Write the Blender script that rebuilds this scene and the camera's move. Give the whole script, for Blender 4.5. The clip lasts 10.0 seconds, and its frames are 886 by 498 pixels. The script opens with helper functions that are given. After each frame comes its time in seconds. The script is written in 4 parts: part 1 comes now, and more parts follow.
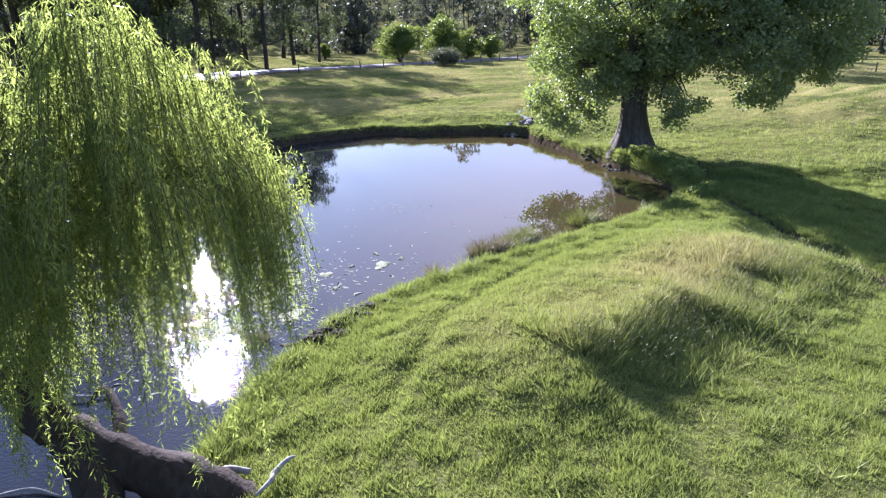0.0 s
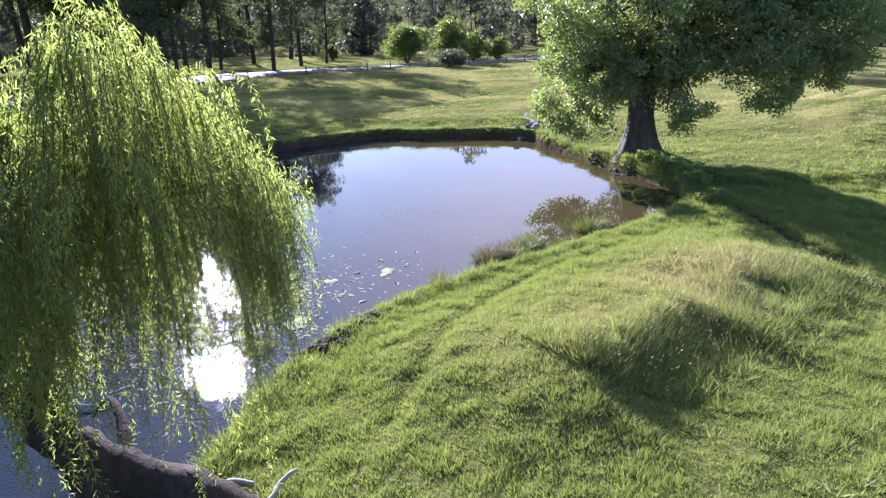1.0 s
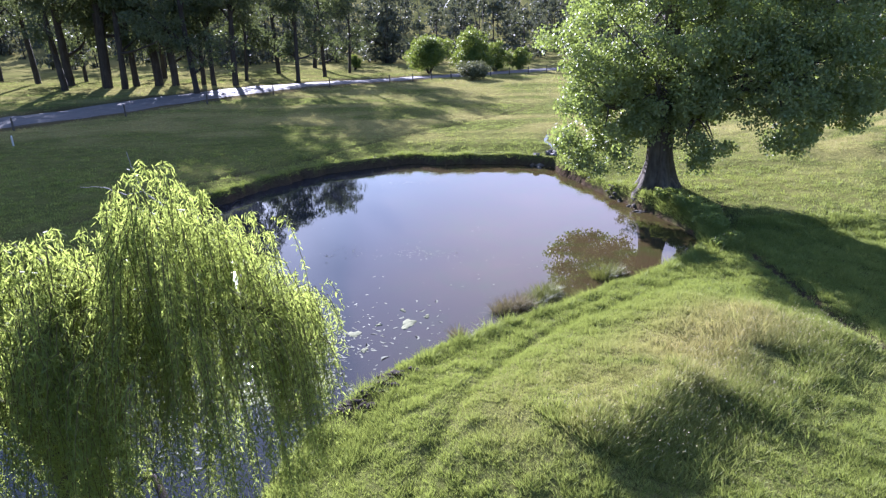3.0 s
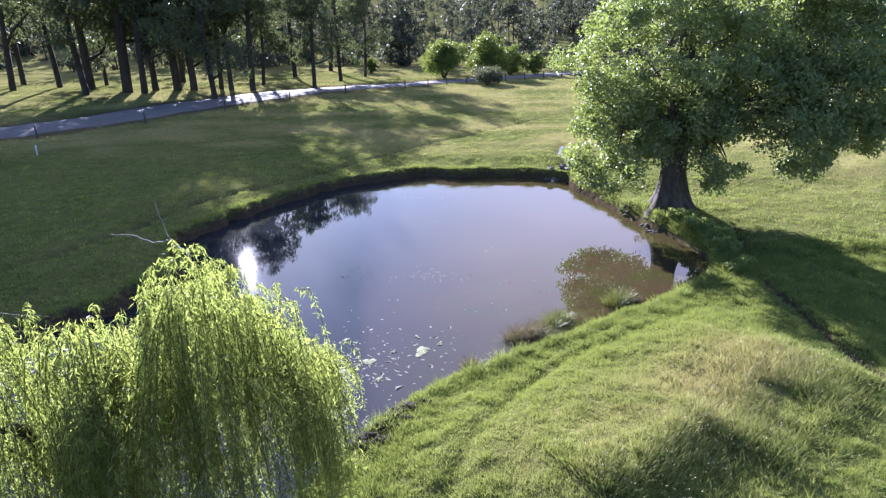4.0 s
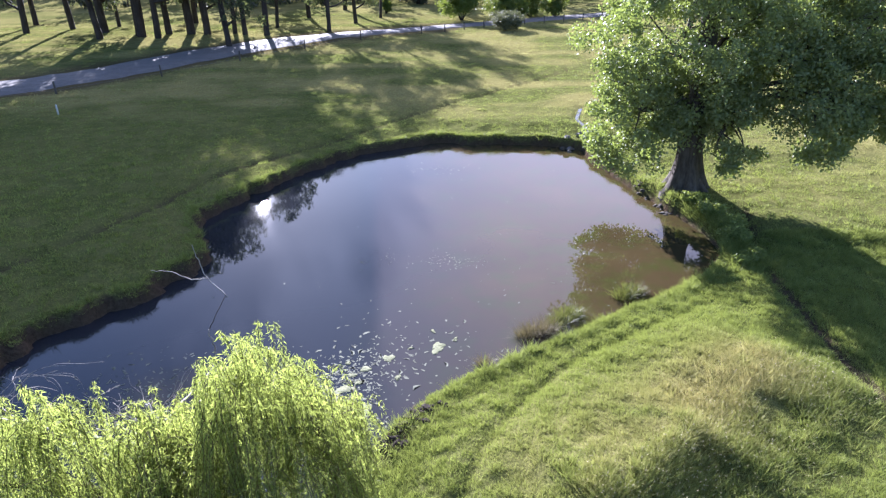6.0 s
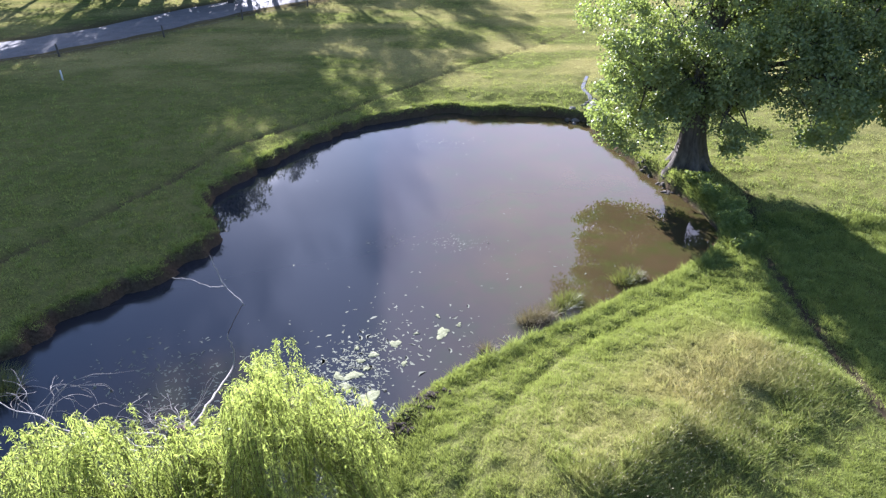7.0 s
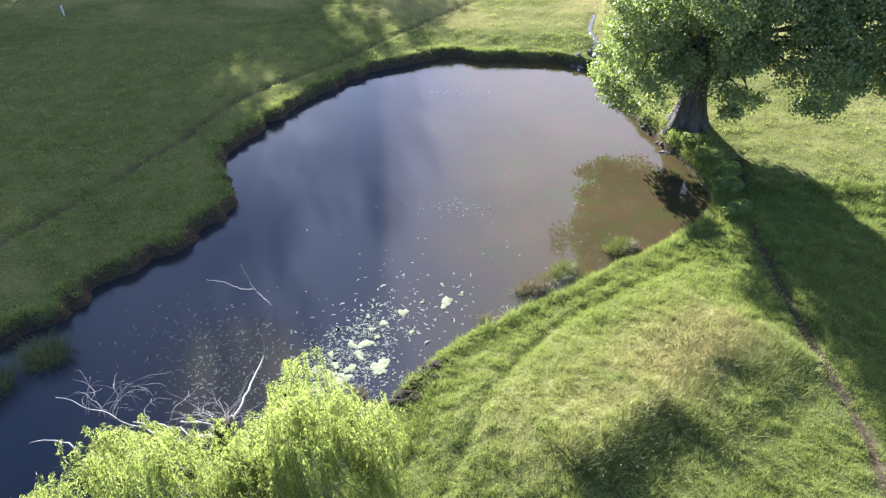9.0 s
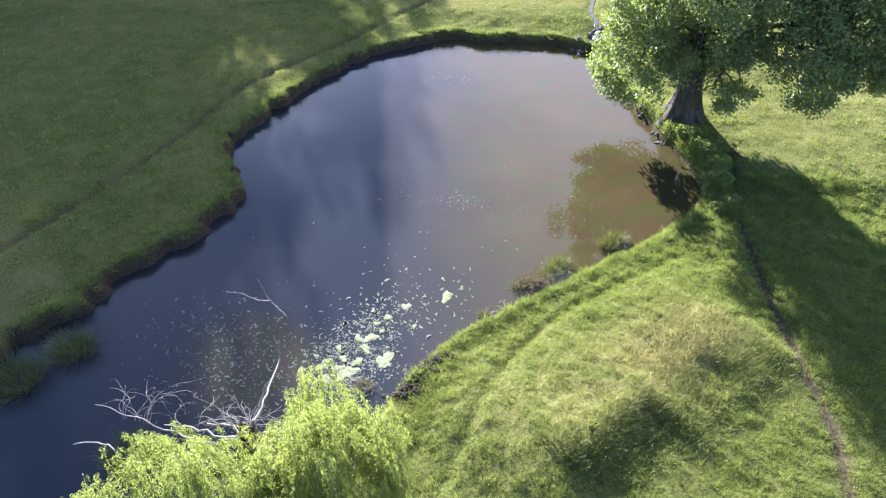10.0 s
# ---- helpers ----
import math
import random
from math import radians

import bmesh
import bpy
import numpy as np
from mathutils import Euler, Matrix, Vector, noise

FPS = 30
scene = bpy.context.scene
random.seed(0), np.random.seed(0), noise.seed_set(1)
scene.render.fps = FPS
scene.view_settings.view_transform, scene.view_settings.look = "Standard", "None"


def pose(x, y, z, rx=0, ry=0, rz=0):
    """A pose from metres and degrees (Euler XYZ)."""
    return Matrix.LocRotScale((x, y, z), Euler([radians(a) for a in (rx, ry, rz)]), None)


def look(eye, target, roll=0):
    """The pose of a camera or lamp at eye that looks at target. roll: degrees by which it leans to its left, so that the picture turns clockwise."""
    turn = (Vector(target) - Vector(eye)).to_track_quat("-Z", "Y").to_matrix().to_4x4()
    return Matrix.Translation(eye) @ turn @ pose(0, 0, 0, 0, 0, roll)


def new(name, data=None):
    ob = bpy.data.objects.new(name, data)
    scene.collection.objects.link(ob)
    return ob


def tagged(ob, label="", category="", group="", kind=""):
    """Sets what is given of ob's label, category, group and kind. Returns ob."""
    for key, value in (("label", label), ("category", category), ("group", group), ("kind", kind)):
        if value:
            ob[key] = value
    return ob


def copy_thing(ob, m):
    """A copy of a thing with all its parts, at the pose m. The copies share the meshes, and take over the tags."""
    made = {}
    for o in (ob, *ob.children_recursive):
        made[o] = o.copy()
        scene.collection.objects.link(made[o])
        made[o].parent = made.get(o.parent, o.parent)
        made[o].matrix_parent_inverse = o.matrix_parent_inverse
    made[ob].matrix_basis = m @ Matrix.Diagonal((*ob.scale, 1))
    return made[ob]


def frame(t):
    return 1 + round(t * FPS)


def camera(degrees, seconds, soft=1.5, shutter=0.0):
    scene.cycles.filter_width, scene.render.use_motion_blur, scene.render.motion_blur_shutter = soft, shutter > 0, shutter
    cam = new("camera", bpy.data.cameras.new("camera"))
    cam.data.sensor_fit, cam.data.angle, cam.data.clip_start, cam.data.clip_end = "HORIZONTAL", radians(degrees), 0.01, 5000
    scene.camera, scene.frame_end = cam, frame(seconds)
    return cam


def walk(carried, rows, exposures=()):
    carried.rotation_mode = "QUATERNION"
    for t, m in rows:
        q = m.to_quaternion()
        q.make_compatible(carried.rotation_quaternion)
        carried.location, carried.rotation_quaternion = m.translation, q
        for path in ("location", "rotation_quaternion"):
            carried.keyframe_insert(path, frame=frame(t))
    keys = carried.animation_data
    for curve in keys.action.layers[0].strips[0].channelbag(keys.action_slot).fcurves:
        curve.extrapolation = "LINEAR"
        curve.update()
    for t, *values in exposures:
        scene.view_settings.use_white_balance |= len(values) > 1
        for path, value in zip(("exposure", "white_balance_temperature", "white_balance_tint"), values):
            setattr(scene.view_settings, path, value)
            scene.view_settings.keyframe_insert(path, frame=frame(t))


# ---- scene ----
cam = camera(71.4, 10.0, soft=1.3)
PATH = [
    (0, (-0.026, -0.068, 7.078), (-0.032, 1.822, 6.425), -1.0),
    (0.5, (0.027, 0.01, 7.114), (0.001, 1.9, 6.462), -1.0),
    (1, (0.013, 0.024, 7.287), (-0.014, 1.914, 6.635), -1.0),
    (1.5, (0.03, -0.011, 7.66), (-0.003, 1.88, 7.008), -1.0),
    (2, (0.025, -0.035, 8.16), (-0.024, 1.856, 7.509), -1.0),
    (2.5, (0.045, -0.064, 8.673), (-0.024, 1.827, 8.024), -1.0),
    (4, (0.054, -0.177, 10.4), (-0.081, 1.708, 9.747), -0.9),
    (4.5, (0.068, -0.144, 10.967), (-0.084, 1.735, 10.299), -0.9),
    (5, (0.05, -0.125, 11.594), (-0.114, 1.734, 10.875), -0.8),
    (5.5, (0.01, -0.096, 12.194), (-0.162, 1.738, 11.417), -0.8),
    (7, (-0.01, -0.104, 14.525), (-0.195, 1.628, 13.542), -0.7),
    (7.5, (0.008, -0.124, 15.212), (-0.177, 1.574, 14.171), -0.6),
    (8, (-0.016, -0.133, 16.013), (-0.2, 1.526, 14.911), -0.6),
    (8.5, (-0.035, -0.155, 16.777), (-0.218, 1.465, 15.618), -0.6),
    (9, (-0.023, -0.196, 17.635), (-0.204, 1.378, 16.415), -0.5),
    (9.5, (-0.02, -0.208, 18.561), (-0.2, 1.323, 17.287), -0.5),
    (10, (-0.03, -0.242, 19.755), (-0.204, 1.251, 18.435), -0.4),
]
walk(cam, [(t, look(eye, target, roll)) for t, eye, target, roll in PATH],
     exposures=[(0.0, 2.32, 5380, 28), (4.5, 2.38, 5360, 29), (7.5, 2.62, 5560, 22), (10.0, 2.80, 5560, 19)])

# ---- world, sun, exposure ----
SUN_ELEVATION, SUN_LEFT = radians(19.5), radians(22.8)
SUN = Vector((-math.sin(SUN_LEFT) * math.cos(SUN_ELEVATION), math.cos(SUN_LEFT) * math.cos(SUN_ELEVATION), math.sin(SUN_ELEVATION)))


def make_world():
    world = bpy.data.worlds.new("world")
    scene.world = world
    world.use_nodes = True
    nt = world.node_tree
    nt.nodes.clear()
    out = nt.nodes.new("ShaderNodeOutputWorld")
    bg = nt.nodes.new("ShaderNodeBackground")
    bg.inputs["Strength"].default_value = 0.05
    sky = nt.nodes.new("ShaderNodeTexSky")
    sky.sky_type, sky.sun_disc = "NISHITA", False
    sky.sun_elevation, sky.sun_rotation = SUN_ELEVATION, -SUN_LEFT
    sky.air_density, sky.dust_density, sky.ozone_density = 1.1, 0.35, 3.0
    # a bright cloud bank to the right of the sun with a clean upright edge, and a thin veil to the left
    tc = nt.nodes.new("ShaderNodeTexCoord")
    noi = nt.nodes.new("ShaderNodeTexNoise")
    noi.inputs["Scale"].default_value, noi.inputs["Detail"].default_value = 3.0, 4.0
    nt.links.new(tc.outputs["Generated"], noi.inputs["Vector"])

    def mask(direction, wobble, low, high, amount):
        dot = nt.nodes.new("ShaderNodeVectorMath")
        dot.operation = "DOT_PRODUCT"
        dot.inputs[1].default_value = direction
        nt.links.new(tc.outputs["Generated"], dot.inputs[0])
        add = nt.nodes.new("ShaderNodeMath")
        add.operation = "MULTIPLY_ADD"
        nt.links.new(noi.outputs["Fac"], add.inputs[0])
        add.inputs[1].default_value = wobble
        nt.links.new(dot.outputs["Value"], add.inputs[2])
        ramp = nt.nodes.new("ShaderNodeMapRange")
        ramp.interpolation_type = "SMOOTHSTEP"
        for key, value in (("From Min", low), ("From Max", high), ("To Min", 0.0), ("To Max", amount)):
            ramp.inputs[key].default_value = value
        nt.links.new(add.outputs["Value"], ramp.inputs["Value"])
        return ramp.outputs["Result"]

    bank = nt.nodes.new("ShaderNodeMath")
    bank.operation = "MULTIPLY"
    nt.links.new(mask((0.976, 0.216, 0.06), 0.10, 0.063, 0.098, 1.0), bank.inputs[0])
    nt.links.new(mask((0.20, 0.74, 0.64), 0.02, 0.80, 0.95, 0.9), bank.inputs[1])
    both = nt.nodes.new("ShaderNodeMath")
    both.operation = "ADD"
    nt.links.new(bank.outputs["Value"], both.inputs[0])
    nt.links.new(mask((-0.40, 0.50, 0.766), 0.14, 1.02, 1.07, 0.22), both.inputs[1])
    mix = nt.nodes.new("ShaderNodeMix")
    mix.data_type = "RGBA"
    nt.links.new(both.outputs["Value"], mix.inputs["Factor"])
    nt.links.new(sky.outputs["Color"], mix.inputs[6])
    mix.inputs[7].default_value = (9.0, 8.8, 10.2, 1)
    nt.links.new(mix.outputs[2], bg.inputs["Color"])
    nt.links.new(bg.outputs["Background"], out.inputs["Surface"])


make_world()
sun = new("sun", bpy.data.lights.new("sun", "SUN"))
sun.data.energy, sun.data.angle, sun.data.color = 5.0, radians(0.53), (1.0, 0.96, 0.90)
sun.matrix_world = look(SUN * 80, (0, 0, 0))


# ---- materials ----
def node_material(name):
    m = bpy.data.materials.new(name)
    m.use_nodes = True
    nt = m.node_tree
    nt.nodes.clear()
    return m, nt, nt.nodes.new("ShaderNodeOutputMaterial")


def noise_node(nt, scale, detail=4.0, rough=0.55, stretch=None):
    geo = nt.nodes.new("ShaderNodeNewGeometry")
    n = nt.nodes.new("ShaderNodeTexNoise")
    n.inputs["Scale"].default_value, n.inputs["Detail"].default_value, n.inputs["Roughness"].default_value = scale, detail, rough
    if stretch:
        mp = nt.nodes.new("ShaderNodeMapping")
        mp.inputs["Scale"].default_value = stretch
        nt.links.new(geo.outputs["Position"], mp.inputs["Vector"])
        nt.links.new(mp.outputs["Vector"], n.inputs["Vector"])
    else:
        nt.links.new(geo.outputs["Position"], n.inputs["Vector"])
    return n.outputs["Fac"]


def ramp_node(nt, fac, *stops):
    r = nt.nodes.new("ShaderNodeValToRGB")
    els = r.color_ramp.elements
    while len(els) < len(stops):
        els.new(0.5)
    for e, (p, c) in zip(els, stops):
        e.position, e.color = p, (*c, 1)
    nt.links.new(fac, r.inputs["Fac"])
    return r.outputs["Color"]


def mix_color(nt, fac, a, b, mode="MIX"):
    m = nt.nodes.new("ShaderNodeMix")
    m.data_type, m.blend_type = "RGBA", mode
    for socket, v in ((m.inputs["Factor"], fac), (m.inputs[6], a), (m.inputs[7], b)):
        if isinstance(v, (int, float)):
            socket.default_value = v
        elif isinstance(v, tuple):
            socket.default_value = (*v, 1)
        else:
            nt.links.new(v, socket)
    return m.outputs[2]


def attribute(nt, name):
    a = nt.nodes.new("ShaderNodeAttribute")
    a.attribute_name = name
    return a.outputs["Fac"]


def bumped(nt, height, strength, distance):
    b = nt.nodes.new("ShaderNodeBump")
    b.inputs["Strength"].default_value, b.inputs["Distance"].default_value = strength, distance
    nt.links.new(height, b.inputs["Height"])
    return b.outputs["Normal"]


def solid(name, c1, c2, scale=6.0, rough=0.8, bump=0.4, depth=0.02, stretch=None, c3=None):
    """A rough surface of two or three mottled colours with relief."""
    m, nt, out = node_material(name)
    p = nt.nodes.new("ShaderNodeBsdfPrincipled")
    n1 = noise_node(nt, scale, 6, 0.65, stretch)
    n2 = noise_node(nt, scale * 0.17, 3)
    col = ramp_node(nt, n1, (0.3, c1), (0.7, c2))
    col = mix_color(nt, n2, col, c3 or tuple(0.75 * v for v in c1))
    nt.links.new(col, p.inputs["Base Color"])
    p.inputs["Roughness"].default_value = rough
    p.inputs["Specular IOR Level"].default_value = 0.15
    nt.links.new(bumped(nt, n1, bump, depth), p.inputs["Normal"])
    nt.links.new(p.outputs["BSDF"], out.inputs["Surface"])
    return m


def leaf(name, dark, light, glow, through_light=0.45, rough=0.5, patch=0.6, dry=None, gloss=0.25):
    """A thin leaf: light passes through; the tint varies leaf by leaf and patch by patch."""
    m, nt, out = node_material(name)
    geo = nt.nodes.new("ShaderNodeNewGeometry")
    col = ramp_node(nt, geo.outputs["Random Per Island"], (0.0, dark), (1.0, light))
    n = noise_node(nt, patch, 3)
    col = mix_color(nt, ramp_node(nt, n, (0.35, (0, 0, 0)), (0.65, (0.6, 0.6, 0.6))), col, light)
    if dry:
        tint = ramp_node(nt, attribute(nt, "tint"), (0.0, (0.42, 0.48, 0.44)), (1.0, (1.34, 1.28, 1.14)))
        col = mix_color(nt, 1.0, col, tint, "MULTIPLY")
    back = mix_color(nt, geo.outputs["Random Per Island"], glow, tuple(0.6 * v for v in glow))
    if dry:
        a = attribute(nt, "dry")
        col = mix_color(nt, a, col, dry)
        back = mix_color(nt, a, back, tuple(0.8 * v for v in dry))
    p = nt.nodes.new("ShaderNodeBsdfPrincipled")
    nt.links.new(col, p.inputs["Base Color"])
    p.inputs["Roughness"].default_value = rough
    p.inputs["Specular IOR Level"].default_value = gloss
    t = nt.nodes.new("ShaderNodeBsdfTranslucent")
    nt.links.new(back, t.inputs["Color"])
    mix = nt.nodes.new("ShaderNodeMixShader")
    mix.inputs["Fac"].default_value = through_light
    nt.links.new(p.outputs["BSDF"], mix.inputs[1])
    nt.links.new(t.outputs["BSDF"], mix.inputs[2])
    nt.links.new(mix.outputs["Shader"], out.inputs["Surface"])
    return m


def make_ground_material():
    m, nt, out = node_material("pasture")
    p = nt.nodes.new("ShaderNodeBsdfPrincipled")
    fine, mid, wide = noise_node(nt, 9.0, 6, 0.7), noise_node(nt, 0.8, 4), noise_node(nt, 0.09, 4)
    green = ramp_node(nt, fine, (0.34, (0.022, 0.032, 0.008)), (0.66, (0.135, 0.152, 0.042)))
    green = mix_color(nt, ramp_node(nt, mid, (0.4, (0, 0, 0)), (0.7, (0.7, 0.7, 0.7))), green, (0.135, 0.140, 0.048))
    straw = ramp_node(nt, fine, (0.3, (0.17, 0.15, 0.05)), (0.7, (0.35, 0.30, 0.12)))
    far = mix_color(nt, ramp_node(nt, wide, (0.35, (0, 0, 0)), (0.65, (0.22, 0.22, 0.22))), green, straw)
    col = mix_color(nt, attribute(nt, "dry"), far, straw)
    soil = ramp_node(nt, fine, (0.3, (0.030, 0.021, 0.014)), (0.75, (0.105, 0.078, 0.052)))
    col = mix_color(nt, attribute(nt, "soil"), col, soil)
    nt.links.new(col, p.inputs["Base Color"])
    p.inputs["Roughness"].default_value = 0.9
    p.inputs["Specular IOR Level"].default_value = 0.0
    nt.links.new(bumped(nt, fine, 0.8, 0.12), p.inputs["Normal"])
    nt.links.new(p.outputs["BSDF"], out.inputs["Surface"])
    return m


def make_water_material():
    m, nt, out = node_material("muddy_water")
    p = nt.nodes.new("ShaderNodeBsdfPrincipled")
    silt = noise_node(nt, 0.16, 4)
    col = ramp_node(nt, silt, (0.3, (0.042, 0.031, 0.014)), (0.7, (0.066, 0.047, 0.021)))
    weed = noise_node(nt, 0.7, 5, 0.6)
    col = mix_color(nt, ramp_node(nt, weed, (0.46, (0, 0, 0)), (0.66, (0.8, 0.8, 0.8))), col, (0.044, 0.047, 0.013))
    col = mix_color(nt, attribute(nt, "deep"), col, (0.019, 0.021, 0.025))
    nt.links.new(col, p.inputs["Base Color"])
    p.inputs["Roughness"].default_value = 0.02
    p.inputs["IOR"].default_value = 1.333
    ripple = noise_node(nt, 3.2, 3, 0.5, (1.0, 1.6, 1.0))
    swell = noise_node(nt, 0.5, 2)
    add = nt.nodes.new("ShaderNodeMath")
    add.operation = "MULTIPLY"
    nt.links.new(ripple, add.inputs[0])
    nt.links.new(swell, add.inputs[1])
    chop = nt.nodes.new("ShaderNodeMath")
    chop.operation = "MULTIPLY_ADD"
    nt.links.new(noise_node(nt, 11.0, 3, 0.6, (1.0, 1.4, 1.0)), chop.inputs[0])
    nt.links.new(attribute(nt, "ripple"), chop.inputs[1])
    nt.links.new(add.outputs["Value"], chop.inputs[2])
    nt.links.new(bumped(nt, chop.outputs["Value"], 0.10, 0.006), p.inputs["Normal"])
    nt.links.new(p.outputs["BSDF"], out.inputs["Surface"])
    return m


PASTURE = make_ground_material()
WATER = make_water_material()
GRASS = leaf("grass_blade", (0.088, 0.122, 0.030), (0.315, 0.350, 0.112), (0.325, 0.385, 0.075), 0.38, 0.6, 0.5, dry=(0.45, 0.390, 0.155), gloss=0.1)
WILLOW_LEAF = leaf("willow_leaf", (0.080, 0.110, 0.032), (0.168, 0.202, 0.062), (0.40, 0.475, 0.095), 0.60, 0.45, 0.9)
POPLAR_LEAF = leaf("poplar_leaf", (0.095, 0.125, 0.052), (0.260, 0.290, 0.125), (0.30, 0.38, 0.070), 0.40, 0.48, 0.4, gloss=0.3)
GUM_LEAF = leaf("gum_leaf", (0.035, 0.050, 0.024), (0.085, 0.10, 0.05), (0.14, 0.17, 0.05), 0.35, 0.6, 0.15)
WOODS_LEAF = leaf("woodland_leaf", (0.045, 0.054, 0.036), (0.105, 0.112, 0.080), (0.12, 0.13, 0.06), 0.25, 0.7, 0.05)
BUSH_LEAF = leaf("bush_leaf", (0.05, 0.085, 0.022), (0.11, 0.16, 0.04), (0.24, 0.30, 0.04), 0.4, 0.5, 0.4)
BANK_LEAF = leaf("bank_shrub_leaf", (0.11, 0.15, 0.040), (0.27, 0.31, 0.10), (0.36, 0.43, 0.075), 0.45, 0.5, 1.2)
GREY_BUSH_LEAF = leaf("grey_bush_leaf", (0.06, 0.075, 0.04), (0.12, 0.13, 0.07), (0.16, 0.17, 0.07), 0.3, 0.6, 0.5)
SEDGE = leaf("sedge_blade", (0.05, 0.07, 0.02), (0.15, 0.16, 0.05), (0.2, 0.22, 0.04), 0.35, 0.5, 1.5)
STRAW = leaf("straw_seedhead", (0.34, 0.29, 0.16), (0.50, 0.44, 0.28), (0.3, 0.27, 0.15), 0.25, 0.7, 1.5)
REED_BROWN = leaf("brown_reed", (0.10, 0.08, 0.045), (0.22, 0.18, 0.09), (0.2, 0.17, 0.07), 0.3, 0.6, 1.5)
WILLOW_BARK = solid("willow_bark", (0.030, 0.021, 0.015), (0.095, 0.068, 0.050), 9, 0.9, 0.9, 0.05, (1, 1, 0.35))
TWIG_BARK = solid("twig_bark", (0.10, 0.085, 0.03), (0.18, 0.15, 0.06), 12, 0.7)
POPLAR_BARK = solid("poplar_bark", (0.045, 0.036, 0.028), (0.19, 0.165, 0.135), 5, 0.9, 1.0, 0.08, (1, 1, 0.22))
GUM_BARK = solid("gum_bark", (0.03, 0.024, 0.02), (0.10, 0.085, 0.07), 3, 0.9, 0.7, 0.05, (1, 1, 0.2))
DEADWOOD = solid("bleached_deadwood", (0.20, 0.18, 0.155), (0.50, 0.47, 0.42), 14, 0.8, 0.5, 0.01, (1, 1, 0.5))
GREY_WOOD = solid("weathered_grey_wood", (0.20, 0.17, 0.14), (0.50, 0.46, 0.40), 10, 0.9, 0.8, 0.03, (1, 1, 0.25))
ROCK = solid("wet_rock", (0.045, 0.038, 0.030), (0.16, 0.14, 0.115), 8, 0.92, 0.8, 0.03)
PALE_ROCK = solid("pale_rock", (0.10, 0.092, 0.082), (0.27, 0.25, 0.225), 8, 0.75, 0.8, 0.03)
MUD = solid("bank_mud", (0.022, 0.016, 0.011), (0.070, 0.052, 0.037), 7, 0.95, 0.9, 0.05)
GRAVEL = solid("road_gravel", (0.13, 0.12, 0.108), (0.24, 0.225, 0.205), 5, 0.85, 0.5, 0.02)
POST_WOOD = solid("post_wood", (0.07, 0.058, 0.048), (0.20, 0.175, 0.15), 10, 0.9, 0.7, 0.02, (1, 1, 0.2))
WIRE = solid("fence_wire", (0.16, 0.15, 0.14), (0.26, 0.25, 0.24), 20, 0.5)
ALGAE = solid("algae_scum", (0.15, 0.165, 0.07), (0.47, 0.46, 0.29), 22, 0.85, 0.8, 0.02)
FLECK = solid("floating_fleck", (0.11, 0.12, 0.08), (0.30, 0.31, 0.23), 20, 0.8)
WHITE_PAINT = solid("white_paint", (0.62, 0.62, 0.60), (0.80, 0.80, 0.78), 3, 0.6)

# ---- mesh helpers ----

def mesh_object(name, verts, faces, material, parent=None, label="", smooth=False, attrs=None):
    """verts (n, 3) and faces (k, 3 or 4) as arrays, to one mesh object."""
    verts, faces = np.asarray(verts, np.float32), np.asarray(faces, np.int32)
    me = bpy.data.meshes.new(name)
    k, c = faces.shape
    me.vertices.add(len(verts))
    me.vertices.foreach_set("co", verts.ravel())
    me.loops.add(k * c)
    me.loops.foreach_set("vertex_index", faces.ravel())
    me.polygons.add(k)
    me.polygons.foreach_set("loop_start", np.arange(0, k * c, c, dtype=np.int32))
    if smooth:
        me.polygons.foreach_set("use_smooth", np.ones(k, bool))
    me.update(calc_edges=True)
    for key, values in (attrs or {}).items():
        me.attributes.new(key, "FLOAT", "POINT").data.foreach_set("value", np.asarray(values, np.float32))
    me.materials.append(material)
    ob = new(name, me)
    if parent:
        ob.parent = parent
    if label:
        tagged(ob, label)
    return ob


def base(name, label, category, place=(0, 0, 0), group=""):
    """An Empty at the thing's base; its parts are modelled relative to it."""
    e = new(name)
    e.empty_display_size = 0.3
    e.location = place
    return tagged(e, label, category, group)


class Build:
    """Collects pieces of quads and triangles into one mesh."""

    def __init__(self):
        self.v, self.f, self.n = [], [], 0

    def add(self, v, f):
        v, f = np.asarray(v, float), np.asarray(f, int)
        if f.shape[1] == 3:
            f = np.concatenate([f, f[:, 2:]], 1)
        self.v.append(v)
        self.f.append(f + self.n)
        self.n += len(v)

    def arrays(self):
        v, f = np.concatenate(self.v), np.concatenate(self.f)
        tri = f[:, 2] == f[:, 3]
        t = np.concatenate([f[tri][:, :3], f[~tri][:, :3], f[~tri][:, [0, 2, 3]]])
        return v, t

    def object(self, name, material, parent=None, label="", smooth=True):
        v, t = self.arrays()
        return mesh_object(name, v, t, material, parent, label, smooth)


